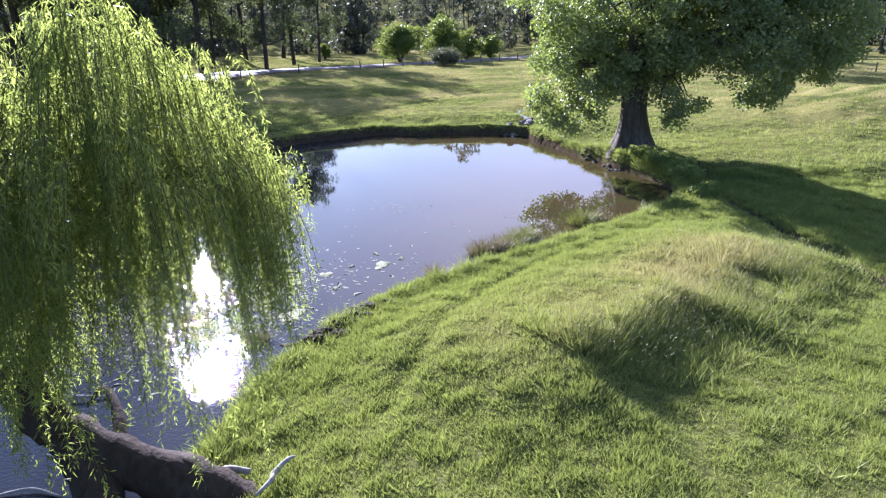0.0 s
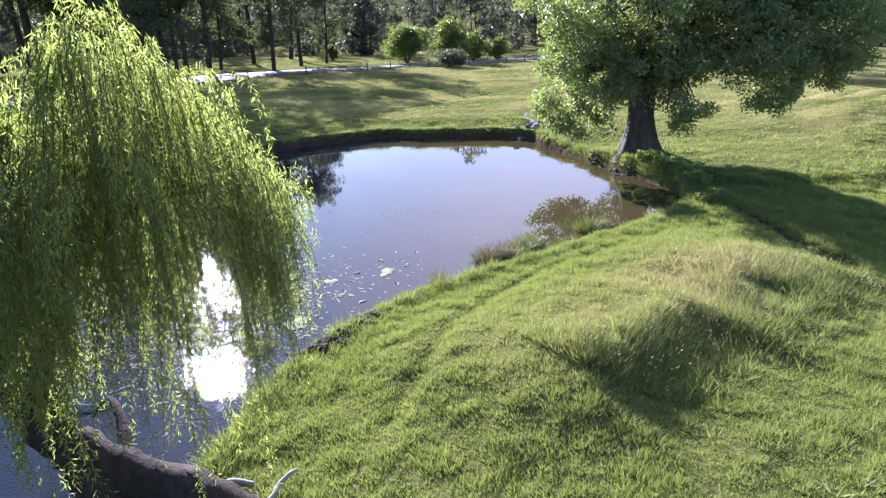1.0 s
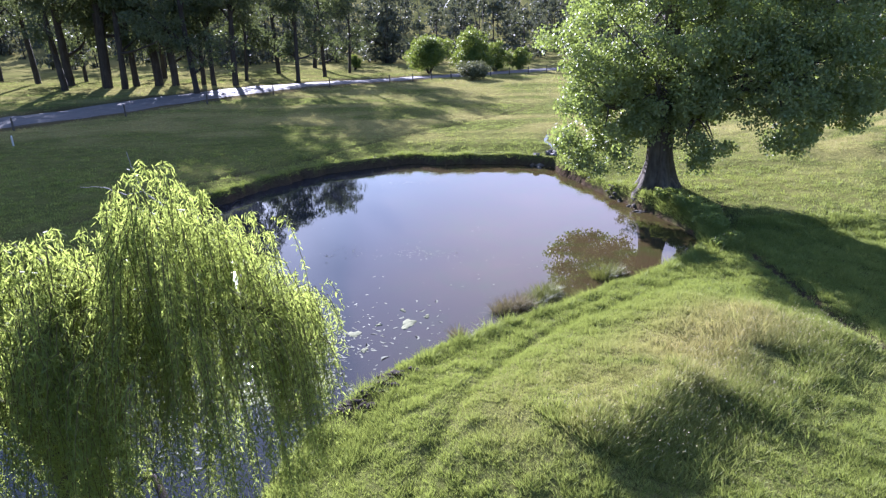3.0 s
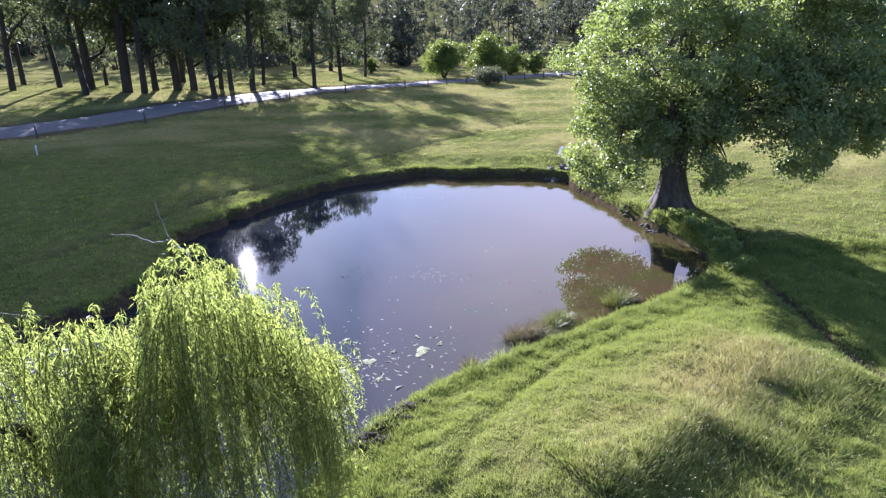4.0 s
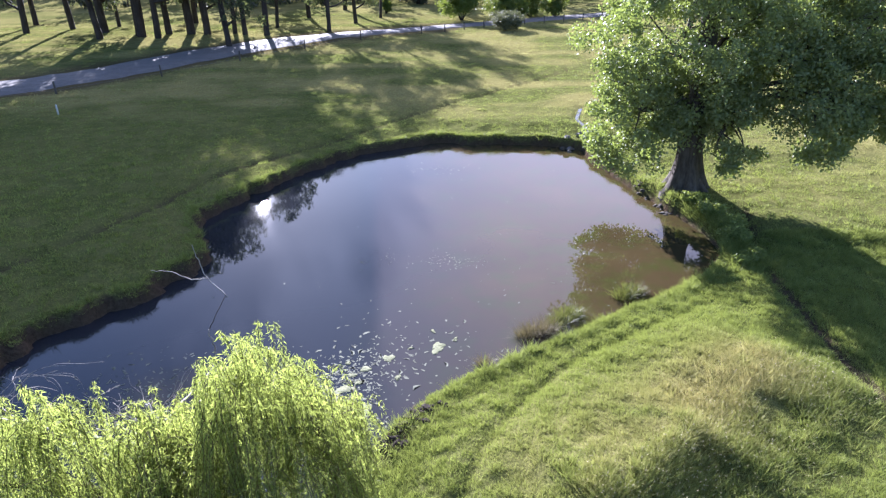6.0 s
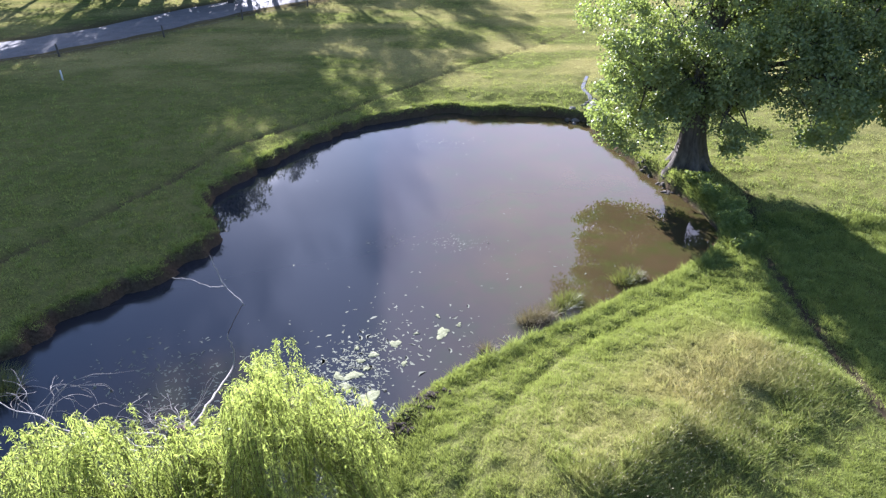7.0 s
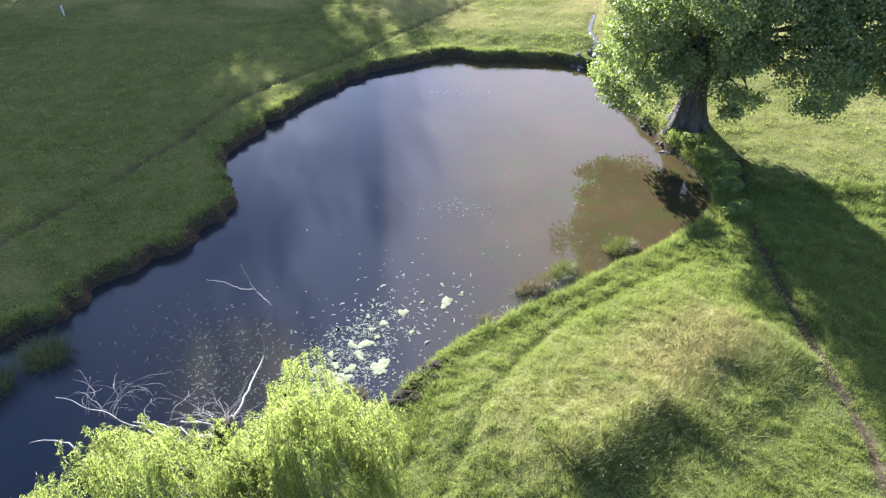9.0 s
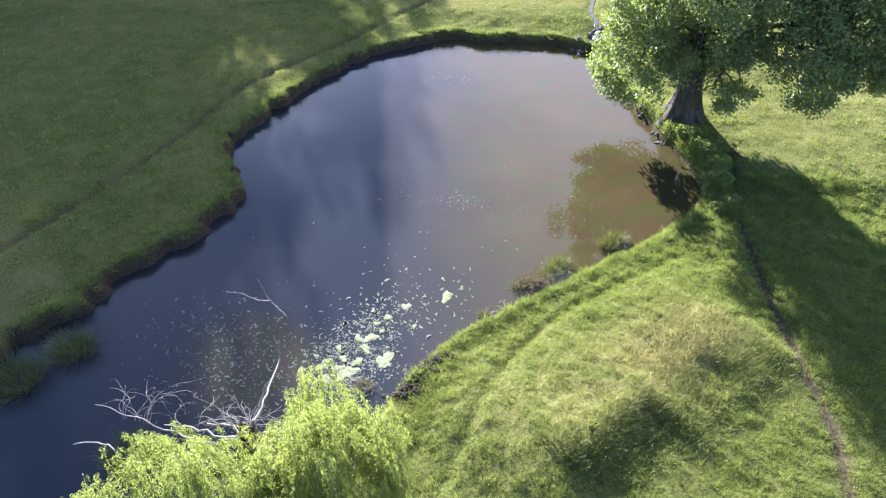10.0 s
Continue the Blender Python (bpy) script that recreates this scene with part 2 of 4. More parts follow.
def tube(points, radii, sides=7, wobble=0.0, seed=0, closed=True):
    """A tapered, slightly uneven tube along a smoothed line."""
    pts, rad = np.asarray(points, float), np.asarray(radii, float)
    rng = np.random.default_rng(seed)
    t = np.gradient(pts, axis=0)
    t /= np.linalg.norm(t, axis=1, keepdims=True) + 1e-9
    ref = np.where(np.abs(t[:, :1]) < 0.8, [[1.0, 0, 0]], [[0, 1.0, 0]])
    a = np.cross(t, ref)
    a /= np.linalg.norm(a, axis=1, keepdims=True) + 1e-9
    b = np.cross(t, a)
    ang = np.linspace(0, 2 * np.pi, sides, endpoint=False)
    r = rad[:, None] * (1 + wobble * rng.uniform(-1, 1, (len(pts), sides)))
    v = pts[:, None] + r[..., None] * (np.cos(ang)[None, :, None] * a[:, None] + np.sin(ang)[None, :, None] * b[:, None])
    i, j = np.meshgrid(np.arange(len(pts) - 1), np.arange(sides), indexing="ij")
    k = (j + 1) % sides
    f = np.stack([i * sides + j, i * sides + k, (i + 1) * sides + k, (i + 1) * sides + j], -1).reshape(-1, 4)
    v = v.reshape(-1, 3)
    if closed:
        n = len(v)
        v = np.concatenate([v, pts[-1:], pts[:1]])
        m = (len(pts) - 1) * sides
        ring = np.arange(sides)
        nxt = (ring + 1) % sides
        caps = np.concatenate([np.stack([m + ring, m + nxt, np.full(sides, n), np.full(sides, n)], -1),
                               np.stack([nxt, ring, np.full(sides, n + 1), np.full(sides, n + 1)], -1)])
        f = np.concatenate([f, caps])
    return v, f


def smooth_line(points, steps=6):
    """Catmull-Rom through the points."""
    p = np.asarray(points, float)
    p = np.concatenate([2 * p[:1] - p[1:2], p, 2 * p[-1:] - p[-2:-1]])
    out = []
    for i in range(1, len(p) - 2):
        for s in np.arange(steps) / steps:
            out.append(0.5 * (2 * p[i] + (p[i + 1] - p[i - 1]) * s + (2 * p[i - 1] - 5 * p[i] + 4 * p[i + 1] - p[i + 2]) * s * s
                              + (3 * p[i] - p[i - 1] - 3 * p[i + 1] + p[i + 2]) * s ** 3))
    out.append(p[-2])
    return np.array(out)


def leaves(centres, length, width, rng, droop=0.4, along=None, spread=1.0):
    """Folded diamond leaves at the centres. along: main directions, else random ones that hang by droop."""
    n = len(centres)
    d = rng.normal(size=(n, 3)) * spread
    if along is not None:
        d = d * 0.45 + along
    d[:, 2] -= droop
    d /= np.linalg.norm(d, axis=1, keepdims=True) + 1e-9
    s = np.cross(d, rng.normal(size=(n, 3)))
    s /= np.linalg.norm(s, axis=1, keepdims=True) + 1e-9
    ln = length * rng.uniform(0.65, 1.25, (n, 1))
    w = width * rng.uniform(0.7, 1.2, (n, 1)) / 2
    c = np.asarray(centres)
    v = np.stack([c, c + d * ln * 0.45 + s * w, c + d * ln, c + d * ln * 0.45 - s * w], 1).reshape(-1, 3)
    q = np.arange(n)[:, None] * 4
    return v, np.concatenate([q + [[0, 1, 2]], q + [[0, 2, 3]]])


def lattice(ix, iy, seed):
    h = (ix.astype(np.int64) * 374761393 + iy.astype(np.int64) * 668265263 + seed * 974634777) & 0x7FFFFFFF
    h = ((h ^ (h >> 13)) * 1274126177) & 0x7FFFFFFF
    return ((h ^ (h >> 16)) & 0xFFFF) / 65535.0


def vnoise(x, y, seed=0):
    """Smooth value noise, 0 to 1."""
    x, y = np.asarray(x, float), np.asarray(y, float)
    ix, iy = np.floor(x), np.floor(y)
    fx, fy = x - ix, y - iy
    fx, fy = fx * fx * (3 - 2 * fx), fy * fy * (3 - 2 * fy)
    a, b = lattice(ix, iy, seed), lattice(ix + 1, iy, seed)
    c, d = lattice(ix, iy + 1, seed), lattice(ix + 1, iy + 1, seed)
    return (a * (1 - fx) + b * fx) * (1 - fy) + (c * (1 - fx) + d * fx) * fy


def fbm(x, y, seed=0, octaves=3):
    out, amp, tot = 0, 1.0, 0
    for o in range(octaves):
        out, tot = out + amp * vnoise(x * 2 ** o, y * 2 ** o, seed + o), tot + amp
        amp *= 0.5
    return out / tot


def smoothstep(a, b, x):
    t = np.clip((np.asarray(x, float) - a) / (b - a), 0, 1)
    return t * t * (3 - 2 * t)


# ---- the ground's shape ----
# waterline, seen from above, from the near right bank round by the far side
SHORE = smooth_line([(-4.7, 8.2), (-4.5, 9.7), (-4.3, 11.4), (-3.7, 13.4), (-2.5, 15.5), (-1.1, 17.1), (0.0, 18.0), (1.7, 19.4), (3.7, 20.9), (5.0, 22.1), (6.9, 23.5), (8.9, 25.3),
                     (9.9, 26.6), (10.7, 28.2), (10.6, 29.8), (10.2, 31.6), (9.5, 33.3), (9.1, 34.8), (8.4, 36.4), (7.2, 39.8), (6.3, 42.4), (5.9, 44.6), (4.4, 46.2),
                     (1.6, 46.6), (-1.4, 46.5), (-3.0, 46.4), (-4.3, 47.2), (-6.7, 45.8), (-8.5, 44.3), (-10.3, 43.2), (-12.4, 39.6), (-14.4, 35.4), (-15.9, 31.4),
                     (-16.0, 29.8), (-14.4, 26.8), (-13.6, 24.5), (-14.3, 22.9), (-14.6, 21.5), (-15.9, 20.0), (-16.9, 18.5), (-17.5, 16.4),
                     (-19.2, 13.9), (-21.5, 11.0), (-22.5, 6.0), (-20.0, 1.5), (-14.0, -0.5), (-9.0, 1.0), (-6.0, 4.0), (-4.7, 8.2)], 4)[:-1]
GX, GY = np.arange(-40, 30.01, 0.25), np.arange(-12, 62.01, 0.25)


def shore_distance():
    """Distance from the waterline on a grid, positive on land."""
    x, y = [g.ravel() for g in np.meshgrid(GX, GY)]
    best, inside = np.full(len(x), 1e9), np.zeros(len(x), bool)
    for (ax, ay), (bx, by) in zip(SHORE, np.roll(SHORE, -1, 0)):
        ex, ey = bx - ax, by - ay
        t = np.clip(((x - ax) * ex + (y - ay) * ey) / (ex * ex + ey * ey + 1e-9), 0, 1)
        best = np.minimum(best, (x - ax - t * ex) ** 2 + (y - ay - t * ey) ** 2)
        cross = (ay > y) != (by > y)
        inside ^= cross & (x < ex * (y - ay) / (ey if abs(ey) > 1e-9 else 1e-9) + ax)
    return np.where(inside, -1, 1).reshape(len(GY), len(GX)) * np.sqrt(best).reshape(len(GY), len(GX))


SHORE_GRID = shore_distance()


def from_shore(x, y):
    fx = np.clip((np.asarray(x, float) - GX[0]) / 0.25, 0, len(GX) - 1.001)
    fy = np.clip((np.asarray(y, float) - GY[0]) / 0.25, 0, len(GY) - 1.001)
    ix, iy = fx.astype(int), fy.astype(int)
    fx, fy = fx - ix, fy - iy
    g = SHORE_GRID
    d = (g[iy, ix] * (1 - fx) + g[iy, ix + 1] * fx) * (1 - fy) + (g[iy + 1, ix] * (1 - fx) + g[iy + 1, ix + 1] * fx) * fy
    x, y = np.asarray(x, float), np.asarray(y, float)
    rough = 0.30 + 0.75 * np.clip(smoothstep(-9, -12, x) + smoothstep(38, 43, y), 0, 1)
    return d - 0.42 * (rough - 0.30) + rough * (fbm(x * 1.1, y * 1.1, 5) - 0.5)


RIDGE_A, RIDGE_B = np.array((1.6, 10.9)), np.array((10.6, 18.2))
TRAIL = smooth_line([(12.9, 31.5), (12.1, 26.7), (11.95, 23.5), (11.9, 19.2), (12.0, 16.2), (12.25, 14.6), (12.25, 12.9), (12.0, 11.3), (11.6, 9.0)], 4)
COW_TRACK = smooth_line([(-26, 13), (-23, 18.8), (-21.2, 23), (-19.3, 28.7), (-17.6, 36), (-13.1, 43.4), (-9.8, 48.5), (-5.2, 56.6), (-0.1, 63.6), (8.1, 75.4)], 4)
ROAD = smooth_line([(-110, 12), (-72, 42), (-53.2, 63.7), (-47, 73), (-39.2, 89), (-29.5, 102), (-17, 113), (-3, 124), (14, 136), (40, 150), (90, 172)], 8)
INLET = smooth_line([(5.9, 45.9), (6.3, 47.5), (6.6, 49.5), (6.3, 52.0), (7.0, 56.0)], 5)
BANK_TRACK = smooth_line([(-1.2, 10.0), (0.2, 14.2), (2.4, 17.6), (5.5, 20.3), (8.6, 22.6)], 5)


def line_distance(x, y, line):
    best = np.full(np.shape(x), 1e9)
    for (ax, ay), (bx, by) in zip(line[:-1], line[1:]):
        ex, ey = bx - ax, by - ay
        t = np.clip(((x - ax) * ex + (y - ay) * ey) / (ex * ex + ey * ey + 1e-9), 0, 1)
        best = np.minimum(best, (x - ax - t * ex) ** 2 + (y - ay - t * ey) ** 2)
    return np.sqrt(best)


def ridge_uv(x, y):
    e = (RIDGE_B - RIDGE_A) / np.linalg.norm(RIDGE_B - RIDGE_A)
    px, py = x - RIDGE_A[0], y - RIDGE_A[1]
    return px * e[0] + py * e[1], px * e[1] - py * e[0]  # along, and across towards the camera's right


def mound(x, y):
    u, v = ridge_uv(x, y)
    v = v - 0.10 * np.sin(u * 0.9) - 0.3 * (vnoise(u * 0.6, v * 0.3, 9) - 0.5)
    ends = smoothstep(-2.5, 1.3, u) * (1 - smoothstep(9.5, 13.5, u))
    # the steep short face, then a dip, then a lower crest set back from the first
    set_back = -0.9 * smoothstep(5.2, 7.4, u)
    steep = 0.92 + 2.2 * smoothstep(4.7, 5.9, u) - 1.0 * smoothstep(6.8, 8.2, u) + 3.0 * smoothstep(10.3, 12.0, u) + 1.6 * smoothstep(1.8, -0.4, u)
    w = v - set_back
    across = np.where(w < 0, np.exp(-(w / 3.2) ** 2), np.exp(-(w / steep) ** 2))
    crest = 0.70 - 0.34 * smoothstep(4.6, 6.2, u) + 0.15 * smoothstep(6.8, 8.0, u)
    return ends * across * (crest + 0.12 * (vnoise(u * 0.6, v * 0.4, 12) - 0.5))


def ground(x, y):
    x, y = np.asarray(x, float), np.asarray(y, float)
    d = from_shore(x, y)
    steep = np.clip(smoothstep(-7, -11, x) + smoothstep(36, 42, y), 0, 1)
    mid = smoothstep(26, 30, y) * (1 - steep)
    land = steep * (0.68 * smoothstep(-0.12, 0.30, d) + 0.35 * smoothstep(0.3, 4, d))
    land = land + (1 - steep) * ((0.14 + 0.50 * mid) * smoothstep(-0.1, 0.4, d) + 0.30 * smoothstep(0.3, 4, d))
    land = land + 0.05 * np.clip(d, 0, 1) * (fbm(x * 1.1, y * 1.1, 21) - 0.5) * 3
    land = land + 0.35 * smoothstep(3, 30, d) * (fbm(x * 0.08, y * 0.08, 31) - 0.5)
    # the field climbs to the road and on to the wooded hill
    land = land + 1.1 * smoothstep(52, 112, y) + 0.6 * smoothstep(120, 160, y)
    r = np.hypot(x, y)
    land = land + 40 * smoothstep(190, 480, y + 0.25 * np.abs(x)) + 10 * smoothstep(120, 400, r) * (1 - smoothstep(0, 60, y))
    # low terracettes across the far slope
    land = land + 0.16 * smoothstep(46, 56, y) * (1 - smoothstep(110, 130, y)) * (fbm(x * 0.14 + y * 0.05, y * 0.75, 35) - 0.5)
    # a low rise beyond the poplar
    land = land + 2.0 * np.exp(-((x - 33) / 9.0) ** 2 - ((y - 47) / 11.0) ** 2) + 0.8 * np.exp(-((x - 46) / 9.0) ** 2 - ((y - 70) / 10.0) ** 2)
    land = land + np.exp(-((x - 33) / 13.0) ** 2 - ((y - 47) / 15.0) ** 2) * 0.9 * (fbm(x * 0.35, y * 0.22, 33) - 0.5)
    # the poplar stands on a hump of roots
    land = land + 0.34 * np.exp(-((x - 10.1) / 2.0) ** 2 - ((y - 34.8) / 2.2) ** 2) * smoothstep(-0.1, 0.22, d)
    land = land + mound(x, y) * smoothstep(0.2, 3.0, d) + 0.25 * smoothstep(14, 5, y) * smoothstep(-3, 3, x) * smoothstep(0, 3, d)
    near = (np.abs(x) < 40) & (y > -5) & (y < 80)
    if near.any():
        xn, yn = x[near], y[near]
        dip = -0.10 * np.exp(-(line_distance(xn, yn, TRAIL) / 0.35) ** 2) - 0.20 * np.exp(-(line_distance(xn, yn, COW_TRACK) / 0.38) ** 2)
        dip = dip - 0.20 * np.exp(-(line_distance(xn, yn, INLET) / 0.5) ** 2)
        dip = dip - 0.13 * np.exp(-(line_distance(xn, yn, BANK_TRACK) / 0.28) ** 2)
        land[near] += dip * smoothstep(0.3, 1.5, d[near])
    return np.where(d > -0.15, land - 0.10 * smoothstep(0.12, -0.15, d), np.maximum(-0.10 + 0.35 * (d + 0.15), -1.2))


def height_at(x, y):
    return float(ground(np.array([float(x)]), np.array([float(y)]))[0])


def dryness(x, y):
    u, v = ridge_uv(x, y)
    on = smoothstep(-1.5, 1, u) * (1 - smoothstep(9.5, 12, u)) * np.exp(-((v + 0.8) / 1.9) ** 2)
    n = fbm(np.asarray(x) * 0.55, np.asarray(y) * 0.55, 41)
    dry = on * smoothstep(0.12, 0.5, n) * 0.78 * (0.5 + 0.5 * smoothstep(3.0, 7.0, u))
    rise = np.exp(-((x - 32) / 11.0) ** 2 - ((y - 46) / 12.0) ** 2)
    field = smoothstep(46, 60, y) * 0.65
    return np.clip(dry + 0.9 * rise * smoothstep(0.25, 0.7, n) + field * smoothstep(0.3, 0.65, fbm(x * 0.13, y * 0.3, 47)), 0, 1)


def soil_share(x, y):
    d = from_shore(x, y)
    steep = np.clip(smoothstep(-7, -11, x) + smoothstep(36, 42, y), 0, 1)
    bank = 1 - smoothstep(0.02 + 0.12 * steep, 0.14 + 0.20 * steep, d + 0.25 * (fbm(x * 2.2, y * 2.2, 51) - 0.5))
    trail = 1.0 * np.exp(-(line_distance(x, y, TRAIL) / 0.30) ** 2) * smoothstep(0.12, 0.38, fbm(x * 1.5, y * 1.5, 52))
    track = 0.7 * np.exp(-(line_distance(x, y, COW_TRACK) / 0.26) ** 2) * (0.5 + 0.5 * smoothstep(0.3, 0.6, fbm(x * 0.5, y * 0.5, 58)))
    mudbank = np.exp(-((x + 2.9) / 1.2) ** 2 - ((y - 14.4) / 1.6) ** 2) * (1 - smoothstep(0.7, 1.05, d + 0.3 * (fbm(x * 3, y * 3, 55) - 0.5)))
    near_road = (x < -8) & (x > -70) & (y > 40) & (y < 125)
    verge = np.zeros_like(d)
    if near_road.any():
        q = line_distance(x[near_road], y[near_road], ROAD)
        verge[near_road] = 0.75 * (1 - smoothstep(5.5, 9.0, q + 4.0 * (fbm(x[near_road] * 0.4, y[near_road] * 0.4, 57) - 0.5)))
    return np.clip(np.maximum.reduce([bank, trail, track, mudbank, verge]), 0, 1)


def make_ground():
    def axis(lo, hi, fine_lo, fine_hi, step):
        mid = np.arange(fine_lo, fine_hi, step)
        up = fine_hi + np.cumsum(step * 1.09 ** np.arange(1, 200))
        down = fine_lo - np.cumsum(step * 1.09 ** np.arange(1, 200))
        return np.concatenate([down[down > lo][::-1], mid, up[up < hi]])
    xs, ys = axis(-1500, 1500, -24, 26, 0.22), axis(-900, 1800, 2, 54, 0.22)
    x, y = [g.ravel() for g in np.meshgrid(xs, ys)]
    z = ground(x, y)
    nx, ny = len(xs), len(ys)
    i, j = np.meshgrid(np.arange(ny - 1), np.arange(nx - 1), indexing="ij")
    f = np.stack([i * nx + j, i * nx + j + 1, (i + 1) * nx + j + 1, (i + 1) * nx + j], -1).reshape(-1, 4)
    ob = mesh_object("ground", np.stack([x, y, z], 1), f, PASTURE, smooth=True,
                     attrs={"dry": dryness(x, y), "soil": soil_share(x, y)})
    tagged(ob, "green pasture ground with muddy pond banks and a grassy mound", "ground", kind="structure")


def make_water():
    xs, ys = np.arange(-27, 14.1, 0.6), np.arange(-5, 52.1, 0.6)
    x, y = [g.ravel() for g in np.meshgrid(xs, ys)]
    nx = len(xs)
    i, j = [g.ravel() for g in np.meshgrid(np.arange(len(ys) - 1), np.arange(nx - 1), indexing="ij")]
    wet = from_shore(xs[j] + 0.3, ys[i] + 0.3) < 1.0
    i, j = i[wet], j[wet]
    f = np.stack([i * nx + j, i * nx + j + 1, (i + 1) * nx + j + 1, (i + 1) * nx + j], -1)
    used = np.unique(f)
    f = np.searchsorted(used, f)
    x, y = x[used], y[used]
    # clear and deep along the far-left side, silty in the shallows by the poplar
    deep = smoothstep(3.0, -7.0, x + 0.12 * (y - 25) + 3 * (fbm(x * 0.2, y * 0.2, 95) - 0.5))
    # a weedy shallow beyond the willow's dead top
    shoal = np.exp(-((x + 9.6) / 3.0) ** 2 - ((y - 14.4) / 2.9) ** 2)
    deep = deep * (1 - 0.6 * smoothstep(0.25, 0.7, shoal + 0.35 * (fbm(x * 0.5, y * 0.5, 97) - 0.5)))
    # a breeze ruffles the corner under the willow
    ripple = 30 * np.exp(-((x + 7.0) / 4.0) ** 2 - ((y - 11.5) / 5.0) ** 2) + 1.2 * smoothstep(36, 44, y) * smoothstep(-4, -9, x)
    ob = mesh_object("water", np.stack([x, y, 0 * x], 1), f, WATER, smooth=True, attrs={"deep": deep, "ripple": ripple})
    tagged(ob, "still brown farm pond water reflecting the sky", "pond water", kind="structure")


make_ground()
make_water()

# ---- the road and its fence ----


def ribbon(line, width, lift, crown):
    t = np.gradient(line, axis=0)
    t /= np.linalg.norm(t, axis=1, keepdims=True)
    side = np.stack([t[:, 1], -t[:, 0]], 1)
    offs = np.linspace(-0.5, 0.5, 7)
    wob = 1 + 0.08 * (vnoise(np.arange(len(line)) * 0.7, np.zeros(len(line)), 3)[:, None] - 0.5)
    p = line[:, None] + side[:, None] * (offs[None, :] * width[:, None] * wob)[..., None]
    x, y = p[..., 0].ravel(), p[..., 1].ravel()
    zmid = ground(line[:, 0], line[:, 1])
    z = np.maximum(ground(x, y), np.repeat(zmid, 7)) + lift + crown * np.tile(1 - (2 * offs) ** 2, len(line)) - 0.5 * np.tile(np.abs(offs) > 0.45, len(line))
    i, j = np.meshgrid(np.arange(len(line) - 1), np.arange(6), indexing="ij")
    f = np.stack([i * 7 + j, i * 7 + j + 1, (i + 1) * 7 + j + 1, (i + 1) * 7 + j], -1).reshape(-1, 4)
    return np.stack([x, y, z], 1), f


v, f = ribbon(ROAD, 7.0 + 4.5 * smoothstep(-20, -42, ROAD[:, 0]), 0.10, 0.08)
tagged(mesh_object("road", v, f, GRAVEL, smooth=True), "pale gravel country road striped with tree shadows", "road", kind="structure")


def make_fence(name, line, spacing, height, label):
    seg = np.linalg.norm(np.diff(line, axis=0), axis=1)
    run = np.concatenate([[0], np.cumsum(seg)])
    s = np.arange(0, run[-1], spacing)
    x, y = np.interp(s, run, line[:, 0]), np.interp(s, run, line[:, 1])
    z = ground(x, y)
    root = base(name, label, "fence", (x[0], y[0], z[0]))
    rng = np.random.default_rng(len(s))
    shape = None
    for px, py, pz in zip(x, y, z):
        if shape is None:
            vv, ff = tube([(0, 0, -0.3), (0, 0, 0.4), (0.01, 0, height * 0.8), (0.01, 0.01, height), (0.01, 0.01, height + 0.03)],
                          [0.10, 0.095, 0.09, 0.088, 0.05], 8, 0.08, 3)
            b = Build()
            b.add(vv, ff)
            post = b.object("post", POST_WOOD, root)
            shape = post.data
        else:
            post = new("post", shape)
            post.parent = root
        post.matrix_basis = pose(px - x[0], py - y[0], pz - z[0], rng.uniform(-4, 4), rng.uniform(-4, 4), rng.uniform(0, 360))
    for h in (0.35, 0.7, 1.0):
        pts = np.stack([x - x[0], y - y[0], z - z[0] + h * height / 1.15], 1)
        vv, ff = tube(pts, np.full(len(pts), 0.008), 4)
        b = Build()
        b.add(vv, ff)
        b.object("wire", WIRE, root)


make_fence("post_and_wire_fence", smooth_line([(-62, 44), (-44, 62), (-35, 78), (-22, 100), (-11, 109)], 8), 11.5, 1.3,
           "old wire fence with sparse leaning posts below the shaded road")
make_fence("post_and_wire_fence", smooth_line([(-10, 110), (-3, 117), (14, 129), (34, 140)], 8), 4.6, 1.3,
           "weathered timber post and wire fence along the gravel road")
make_fence("paddock_fence", smooth_line([(36, 92), (52, 86), (70, 80), (96, 74)], 6), 4.5, 1.2, "thin timber post and wire fence across the far paddock")


# ---- trees ----
def crown_points(lobes, clusters, per, size, rng, shell=0.55):
    """Leaf centres in clumps set in the outer part of several lobes (x, y, z, rx, ry, rz)."""
    lobes = np.asarray(lobes, float)
    weight = lobes[:, 3] * lobes[:, 4] + lobes[:, 4] * lobes[:, 5] + lobes[:, 3] * lobes[:, 5]
    pick = rng.choice(len(lobes), clusters, p=weight / weight.sum())
    d = rng.normal(size=(clusters, 3))
    d /= np.linalg.norm(d, axis=1, keepdims=True)
    rad = (shell + (1 - shell) * rng.uniform(0, 1, (clusters, 1)) ** 0.6) * rng.uniform(0.86, 1.1, (clusters, 1))
    c = lobes[pick, :3] + d * lobes[pick, 3:] * rad
    q = rng.normal(size=(clusters, per, 3))
    q *= rng.uniform(0, 1, (clusters, per, 1)) ** 0.42 / np.linalg.norm(q, axis=2, keepdims=True)
    p = c[:, None] + q * size * 1.7 * rng.uniform(0.6, 1.25, (clusters, 1, 1)) * [1, 1, 0.8]
    return c, p.reshape(-1, 3)


